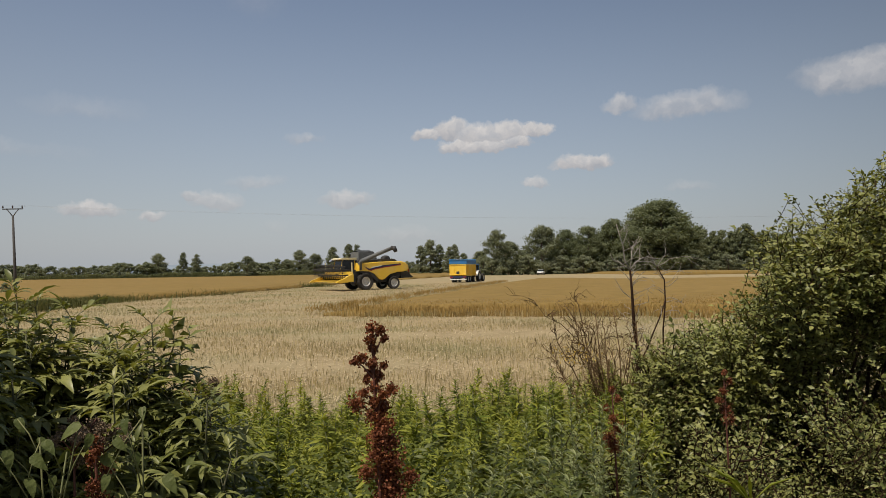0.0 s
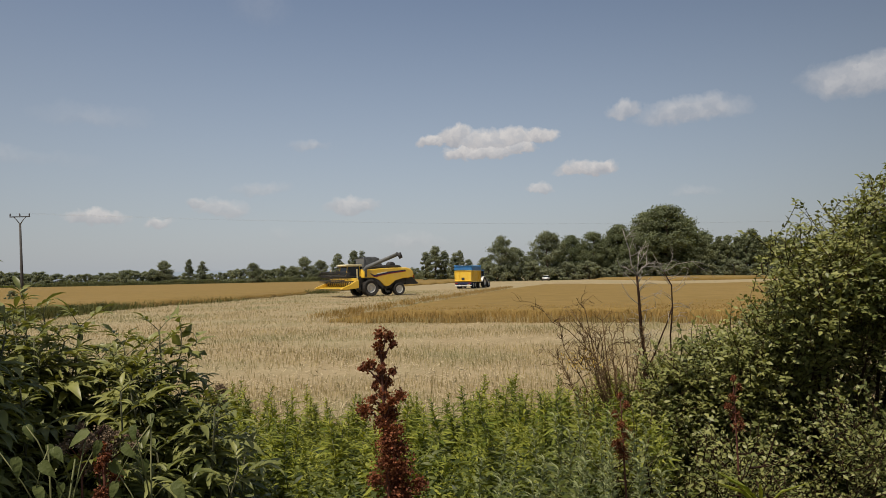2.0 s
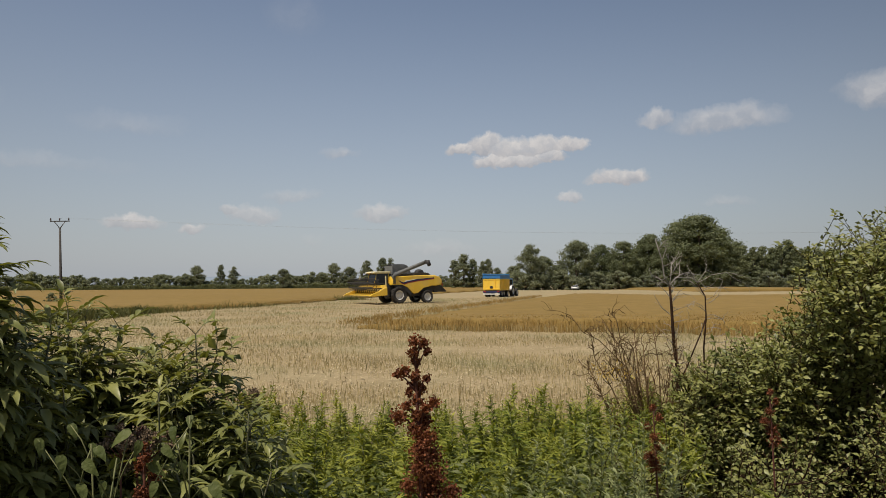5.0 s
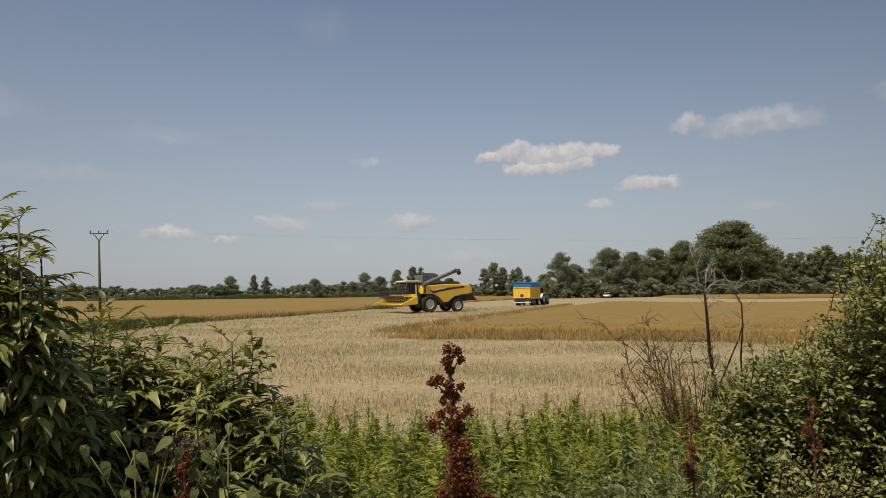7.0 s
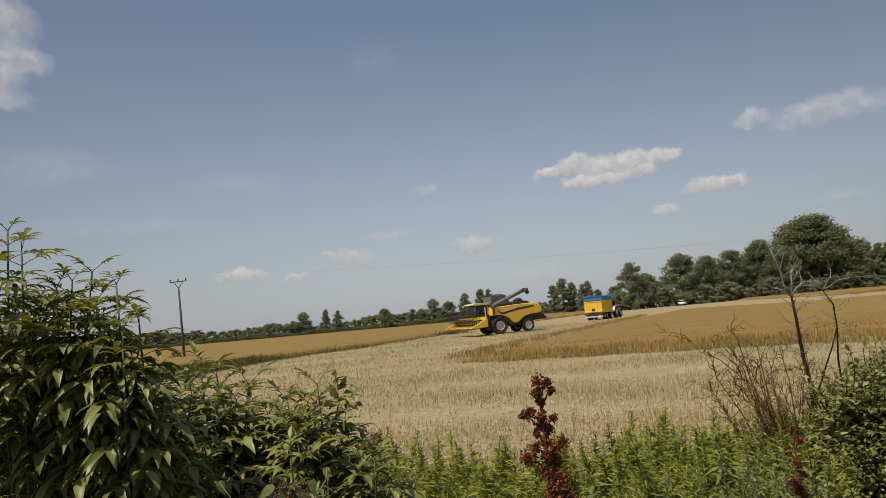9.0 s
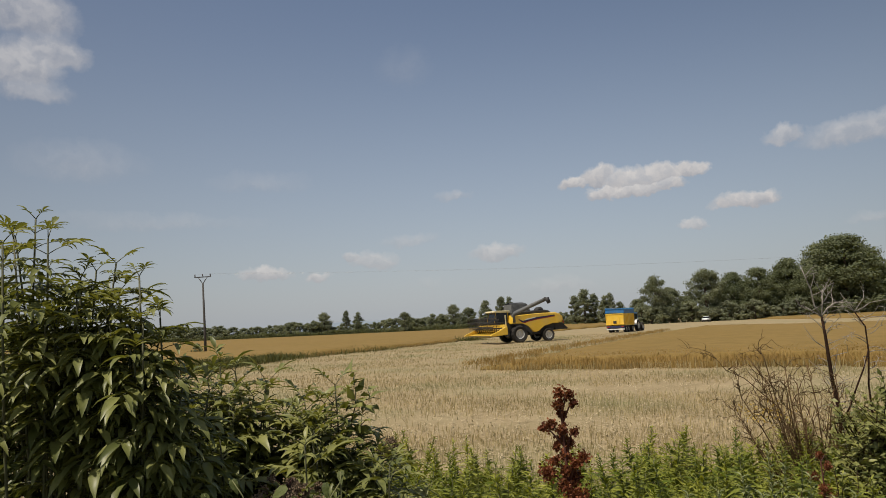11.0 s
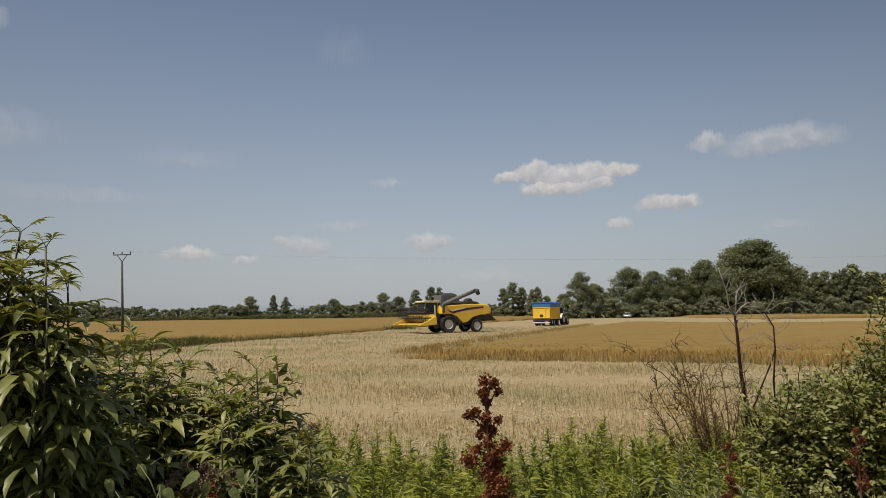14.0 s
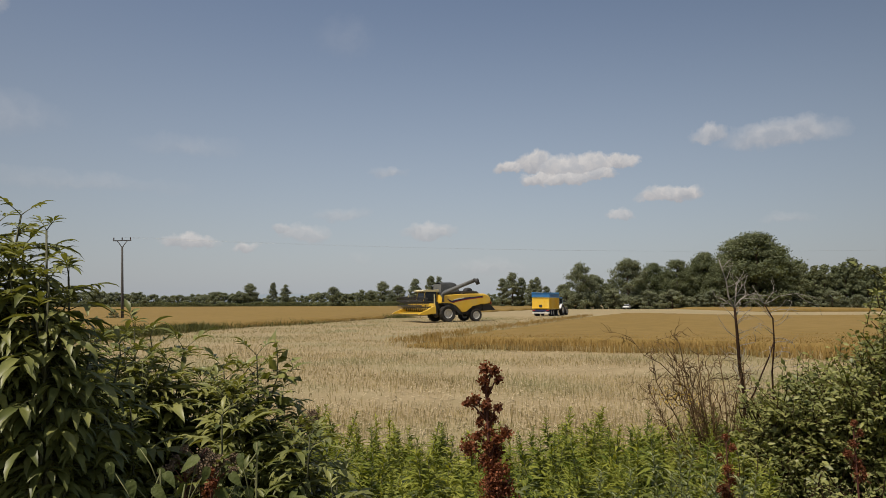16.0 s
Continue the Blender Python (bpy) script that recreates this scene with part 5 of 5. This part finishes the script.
def build_mugwort():
    r = np.random.default_rng(37)
    for b, rise, d in ((300, -205, 3.5), (322, -225, 3.4), (262, -236, 3.6), (352, -238, 3.3), (228, -255, 3.6), (286, -262, 3.2), (380, -270, 3.1), (334, -268, 3.0), (190, -262, 3.7), (408, -262, 3.3), (150, -300, 3.1), (205, -292, 3.0), (248, -300, 2.9), (270, -318, 2.8), (310, -306, 2.8), (352, -300, 2.9), (180, -330, 2.7), (228, -336, 2.6), (300, -345, 2.5), (345, -335, 2.6), (395, -312, 2.8), (430, -330, 2.7)):
        tip = sight(b, rise + 24, d)
        base = Vector((tip.x + float(r.normal(0, 0.05)), tip.y + 0.05, float(ground_z(tip.x, tip.y))))
        lv = Leaves()
        pts = bend(base, tip, 0.03, r, 5)
        st = [tube([tuple(p) for p in pts], [0.005, 0.0045, 0.004, 0.003, 0.0025, 0.001], 5)]
        a = 0.0
        for i in range(70):
            t = 0.3 + 0.7 * i / 70
            p, dd = along(pts, t)
            a += 2.4
            ll = (0.10 - 0.05 * t) * float(r.uniform(0.8, 1.2))
            for q in (-0.35, 0, 0.35):
                out = Vector((math.cos(a + q), math.sin(a + q), 0.7 + float(r.normal(0, 0.2))))
                lv.add(p, out, Vector((0, 0, 1)), ll * (1 if q == 0 else 0.7), ll * 0.14)
        e = empty("mugwort_plant", Matrix())
        part("stem", mesh_of("stem", *join(st), GOLD_STEM, True), GOLD_STEM, e)
        part("leaves", lv.mesh("leaves", SILVER, NARROW), SILVER, e)
        tagged(e, "silvery green mugwort plant with thin split leaves", "plant", "mugwort plants")


def build_dock(x, y, top, seed, clusters, label, lean=0.03, name="dock_plant", seeds=None, group="dock plants"):
    """Ripe dock: a reddish stem with side spikes crowded with small papery seeds. clusters: height below the top, sideways reach, half width."""
    r = np.random.default_rng(seed)
    g = float(ground_z(x, y))
    st = [tube([(x + lean, y, g - 0.03), (x + lean * 0.6, y, g + 0.5), (x + 0.004, y, top - 0.16), (x, y, top - 0.03), (x + 0.02, y, top)], [0.008, 0.007, 0.004, 0.003, 0.0015], 6)]
    e = empty(name, Matrix())
    for drop, reach, half in clusters:
        lv = Leaves()
        half *= 0.66 if drop < 0.2 else 0.82
        c = Vector((x + reach, y + float(r.normal(0, 0.012)), top - drop))
        root = Vector((x + lean * min(1, drop), y, top - drop - 0.05))
        st.append(tube([tuple(root), tuple(root.lerp(c, 0.6) + Vector((0, 0, 0.01))), tuple(c)], [0.003, 0.002, 0.001], 4))
        for _ in range(int(24000 * half * (half + 0.02) / 0.05 * 0.75) + 60):
            o = Vector(r.normal(0, 0.5, 3)) * half
            o.y *= 0.8
            s = float(r.uniform(0.004, 0.0078))
            lv.add(c + o, r.normal(0, 1, 3), r.normal(0, 1, 3), s, s * 1.0)
        part("seed_head", lv.mesh("seed_head", seeds or DOCK, FLAKE), seeds or DOCK, e)
    part("stem", mesh_of("stem", *join(st), DOCK_STEM, True), DOCK_STEM, e)
    return tagged(e, label, "plant", group)


def build_docks():
    a = [(0.0, 0.0, 0.020), (0.005, 0.022, 0.016), (0.028, 0.032, 0.012), (0.03, -0.008, 0.017), (0.055, 0.0, 0.016), (0.082, -0.03, 0.020), (0.09, -0.05, 0.011), (0.094, 0.0, 0.018), (0.098, 0.03, 0.014),
         (0.12, 0.0, 0.02), (0.128, 0.018, 0.016), (0.136, -0.016, 0.014), (0.16, 0.004, 0.022), (0.172, -0.024, 0.016), (0.165, 0.05, 0.022), (0.178, 0.028, 0.018), (0.20, -0.045, 0.024), (0.196, 0.0, 0.02),
         (0.22, 0.022, 0.026), (0.235, 0.0, 0.024), (0.26, 0.028, 0.028), (0.285, 0.012, 0.03), (0.31, 0.04, 0.034), (0.335, 0.012, 0.034), (0.36, 0.05, 0.036), (0.395, 0.03, 0.038), (0.43, 0.05, 0.04),
         (0.385, -0.02, 0.022), (0.40, 0.095, 0.024), (0.46, 0.03, 0.042)]
    build_dock(0.014, 1.8, 2.045, 61, a, "rust red dried dock plant with crowded seed spikes", 0.06)
    b = [(0.0, 0.0, 0.014), (0.03, 0.01, 0.02), (0.06, -0.012, 0.022), (0.09, 0.014, 0.026), (0.13, 0, 0.03), (0.17, 0.01, 0.032)]
    build_dock(-0.72, 1.85, 1.77, 62, b, "small rust red dock spike half hidden under elder leaves")
    build_dock(1.25, 3.4, 1.55, 63, [(k * 0.05, 0.03 * math.sin(k * 2.1), 0.022 + 0.003 * k) for k in range(7)], "dried brown dock spike in front of bare twigs")
    build_dock(1.87, 3.4, 1.62, 64, [(k * 0.05, 0.03 * math.sin(k * 1.7), 0.02 + 0.003 * k) for k in range(6)], "dried brown dock spike against the dark bush")


def build_dried_weeds():
    r = np.random.default_rng(66)
    for b, e, d in ((-402, -206, 2.5), (-385, -222, 2.45), (-252, -158, 3.5), (-240, -170, 3.4), (-425, -225, 2.4)):
        t = sight(b, e, d)
        heads = [(abs(float(r.normal(0.03, 0.03))), float(r.normal(0, 0.05)), float(r.uniform(0.018, 0.03))) for _ in range(9)]
        build_dock(t.x, t.y, t.z, int(r.integers(1000)), heads, "withered brown seed head of a tall weed among elder leaves", 0.02, "withered_weed", TWIG, "withered weeds")


def branch(pieces, a, way, length, rad, depth, r, droop=0.0, split=3, angle=0.7, wiggle=0.16):
    """A crooked branch that forks into thinner ones."""
    pts, p, d = [a], Vector(a), Vector(way).normalized()
    n = 4
    for i in range(n):
        d = (d + Vector(r.normal(0, wiggle, 3)) + Vector((0, 0, -droop))).normalized()
        p = p + d * length / n
        pts.append(p.copy())
    pieces[0 if rad > 0.006 else 1].append(tube([tuple(q) for q in pts], [rad * (1 - 0.13 * i) for i in range(n + 1)], 6 if rad > 0.01 else 4))
    if depth <= 0:
        return
    for k in range(split):
        i = int(r.integers(1, n + 1)) if k else n
        out = (d + Vector(r.normal(0, angle, 3))).normalized()
        branch(pieces, pts[i], out, length * float(r.uniform(0.45, 0.8)), rad * 0.6, depth - 1, r, droop, split, angle, wiggle)


def build_dead_saplings():
    r = np.random.default_rng(71)
    g = [[], []]
    stem = [Vector(p) for p in ((2.47, 6.08, 0.0), (2.462, 6.08, 0.8), (2.478, 6.08, 1.34), (2.441, 6.08, 1.625), (2.428, 6.08, 1.966), (2.415, 6.08, 2.16))]
    g[0].append(tube([tuple(p) for p in stem], [0.025, 0.022, 0.019, 0.0165, 0.013, 0.010], 8))
    fork = stem[-1]
    # crooked bleached boughs of the crown
    for pts, rad in ((((2.36, 6.07, 2.26), (2.35, 6.08, 2.40), (2.31, 6.06, 2.50), (2.29, 6.08, 2.60)), 0.008), (((2.46, 6.06, 2.23), (2.53, 6.07, 2.27), (2.60, 6.08, 2.29)), 0.008), (((2.44, 6.1, 2.27), (2.45, 6.1, 2.39)), 0.006), (((2.36, 6.08, 2.20), (2.29, 6.08, 2.25)), 0.006)):
        line = [fork] + [Vector(p) for p in pts]
        g[1].append(tube([tuple(p) for p in line], [rad * (1 - 0.15 * i) for i in range(len(line))], 6))
        for k in range(4):
            p, d = along(line, float(r.uniform(0.35, 1.0)))
            branch(g, p, d * 0.7 + Vector((float(r.normal(0, 0.8)), float(r.normal(0, 0.3)), float(r.normal(0.25, 0.4)))), float(r.uniform(0.07, 0.17)), 0.0045, 1, r, 0, 2, 0.6, 0.25)
    for k in range(26):
        branch(g, along(stem, 0.42 + 0.022 * k)[0], (float(r.choice([-0.8, 0.8, 0.9])), float(r.normal(0, 0.3)), 0.75), float(r.uniform(0.07, 0.2)), 0.0042, 1, r, 0, 2, 0.55, 0.28)
    # one long shoot that bows away from the foot
    g[0].append(tube([(2.47, 6.08, 1.25), (2.55, 6.06, 1.40), (2.62, 6.06, 1.56), (2.70, 6.05, 1.74), (2.74, 6.05, 1.86)], [0.008, 0.0075, 0.007, 0.0065, 0.006], 5))
    e = empty("dead_sapling", Matrix())
    part("trunk", mesh_of("trunk", *join(g[0]), DEAD, True), DEAD, e)
    for v, f in g[1]:
        part("twig", mesh_of("twig", v, f, PALE, True), PALE, e)
    tagged(e, "bare dead sapling with a forked bleached crown", "tree", "dead saplings")
    g = [[], []]
    stem = [Vector(p) for p in ((2.76, 6.1, 0.0), (2.74, 6.1, 0.9), (2.735, 6.1, 1.58), (2.765, 6.1, 1.85), (2.762, 6.1, 2.06), (2.69, 6.1, 2.19))]
    g[0].append(tube([tuple(p) for p in stem], [0.010, 0.009, 0.0078, 0.007, 0.0062, 0.005], 7))
    for w, ln in (((-0.6, 0, 0.6), 0.14), ((0.9, 0, 0.2), 0.3), ((0.3, 0, 0.8), 0.14), ((-0.3, 0, 0.9), 0.12)):
        branch(g, stem[-1], w, ln, 0.0048, 2, r, 0, 2, 0.5)
    for k in range(15):
        branch(g, along(stem, 0.42 + 0.035 * k)[0], (float(r.choice([-0.7, 0.8, 0.9])), 0, 0.35), float(r.uniform(0.08, 0.2)), 0.0042, 1, r, 0, 2, 0.6, 0.28)
    e = empty("dead_sapling", Matrix())
    part("trunk", mesh_of("trunk", *join(g[0]), DEAD, True), DEAD, e)
    for v, f in g[1]:
        part("twig", mesh_of("twig", v, f, PALE, True), PALE, e)
    tagged(e, "thin dead sapling leaning beside a larger one", "tree", "dead saplings")


def build_dry_shrub():
    """Tangle of dry arching twigs with a few yellowed leaves."""
    r = np.random.default_rng(73)
    g = [[], []]
    ways = (
        ((359, -230), (351, -166), (327, -103), (291, -88), (259, -76), (246, -51)), ((355, -230), (345, -158), (322, -95), (310, -59), (303, -47)), ((363, -230), (355, -150), (341, -103), (335, -73)),
        ((352, -230), (331, -167), (302, -135), (282, -116), (277, -97)), ((367, -230), (366, -166), (356, -119), (354, -96)), ((371, -230), (380, -158), (392, -114), (406, -96)),
        ((348, -230), (323, -182), (296, -163), (273, -153)), ((367, -230), (361, -182), (332, -151), (310, -95), (289, -57)), ((363, -230), (372, -150), (373, -103), (368, -72)), ((379, -229), (397, -165), (411, -118), (411, -86)),
    )
    for k in range(30):
        way = ways[k % len(ways)]
        shift = Vector((float(r.normal(0, 0.06)), float(r.normal(0, 0.15)), 0)) if k >= len(ways) else Vector((0, 0, 0))
        short = 1.0 if k < len(ways) else float(r.uniform(0.5, 0.92))
        pts = [sight(b, e, 5.6) for b, e in way]
        foot = pts[0].copy()
        pts = [foot + (p - foot) * short + shift * (0.4 + 0.3 * i) for i, p in enumerate(pts)]
        start = Vector((foot.x + float(r.normal(0.02, 0.13)), foot.y + float(r.normal(0, 0.1)), 0.0))
        pts = [start] + [p + (start - foot) * (0.6, 0.35, 0.15, 0, 0, 0)[i] for i, p in enumerate(pts)]
        pts = [pts[0]] + [Vector((p.x + float(r.normal(0, 0.018)), p.y, max(p.z, 0.1))) for p in pts[1:]]
        rad = 0.0072 if k < len(ways) else 0.0045
        g[0].append(tube([tuple(p) for p in pts], [rad * (1 - 0.12 * i) for i in range(len(pts))], 5))
        for _ in range(13):
            p, d = along(pts, float(r.uniform(0.35, 1.0)))
            branch(g, p, d * 0.6 + Vector((float(r.normal(-0.1, 0.6)), float(r.normal(0, 0.3)), float(r.uniform(-0.1, 0.7)))), float(r.uniform(0.07, 0.2)), 0.0034, 1, r, 0.0, 3, 0.8, 0.34)
    lv = Leaves()
    c0 = sight(307, -137, 5.5)
    for _ in range(120):
        c = c0 + Vector((float(r.normal(0, 0.09)), float(r.normal(0, 0.1)), float(r.normal(0, 0.045))))
        lv.add(c, r.normal(0, 1, 3), np.array((0, 0, 1.0)) + r.normal(0, 0.5, 3), 0.024, 0.012)
    e = empty("dry_shrub", Matrix())
    for v, f in g[0]:
        part("stem", mesh_of("stem", v, f, BRIAR, True), BRIAR, e)
    tagged(part("brushwood", mesh_of("brushwood", *join(g[1]), BRIAR, True), BRIAR, e), kind="stuff")
    part("leaves", lv.mesh("leaves", DRYLEAF, OVAL), DRYLEAF, e, "few yellowed leaves")
    tagged(e, "dry brown leafless shrub of tangled thorny twigs", "bush")


def build_broad_plant():
    """Pale-stemmed plants with large heart-shaped leaves under the elder: foot of the stem, then its leaves."""
    r = np.random.default_rng(81)
    for foot, spots in ((((-361, -334)), ((-324, -192), (-334, -257), (-361, -236), (-379, -259), (-373, -287), (-290, -291), (-348, -208))), (((-417, -335)), ((-428, -251), (-448, -284), (-457, -235), (-411, -213), (-396, -228), (-473, -255))), (((-488, -332)), ((-465, -230), (-495, -202), (-509, -247), (-541, -222), (-480, -288)))):
        lv, st = Leaves(), []
        a = sight(*foot, 1.85)
        a.z = float(ground_z(a.x, a.y))
        top = sight(*spots[0], 1.8)
        main = bend(a, top, 0.03, r, 5)
        st.append(tube([tuple(p) for p in main], [0.005, 0.0045, 0.004, 0.0035, 0.003, 0.002], 5))
        for b, e in spots:
            p = sight(b, e, float(r.uniform(1.74, 1.86)))
            near = along(main, float(r.uniform(0.75, 1.0)))[0]
            st.append(tube([tuple(near), tuple(near.lerp(p, 0.5) + Vector((0, 0, 0.012))), tuple(p)], [0.0022, 0.0018, 0.0014], 4))
            out = Vector((float(r.normal(0.1, 0.5)), -0.35, -0.75 + float(r.normal(0, 0.25))))
            ll = float(r.uniform(0.034, 0.056))
            lv.add(p, out, Vector((float(r.normal(0, 0.7)), -0.55, 0.6 + float(r.normal(0, 0.4)))), ll, ll * 0.56)
        e = empty("broadleaf_plant", Matrix())
        for v, f in st:
            part("stem", mesh_of("stem", v, f, GOLD_STEM, True), GOLD_STEM, e)
        part("leaves", lv.mesh("leaves", BROAD, HEART), BROAD, e)
        tagged(e, "plant with large pale heart-shaped leaves under the elder", "plant", "broadleaf plants")


def build_reeds():
    r = np.random.default_rng(83)
    lv = Leaves()
    c = sight(590, -335, 2.9)
    for k in range(9):
        an = float(r.uniform(0, 6.28))
        lv.add(c + Vector((0, 0, -0.12)), (math.cos(an), math.sin(an) * 0.6, 0.75), (0, 0, 1), float(r.uniform(0.2, 0.38)), 0.018)
    st = tube([(c.x, c.y, float(ground_z(c.x, c.y))), (c.x, c.y, c.z - 0.1)], [0.006, 0.004], 5)
    e = empty("grass_tuft", Matrix())
    part("stem", mesh_of("stem", *st, GOLD_STEM, True), GOLD_STEM, e)
    part("blades", lv.mesh("blades", GOLD, NARROW), GOLD, e)
    tagged(e, "tuft of broad arching green grass blades", "grass")


build_goldenrod()
build_undergrowth()
build_elders()
build_sucker()
build_right_bush()
build_mugwort()
build_dead_saplings()
build_dry_shrub()
build_docks()
build_dried_weeds()
build_grass()
build_broad_plant()
build_reeds()
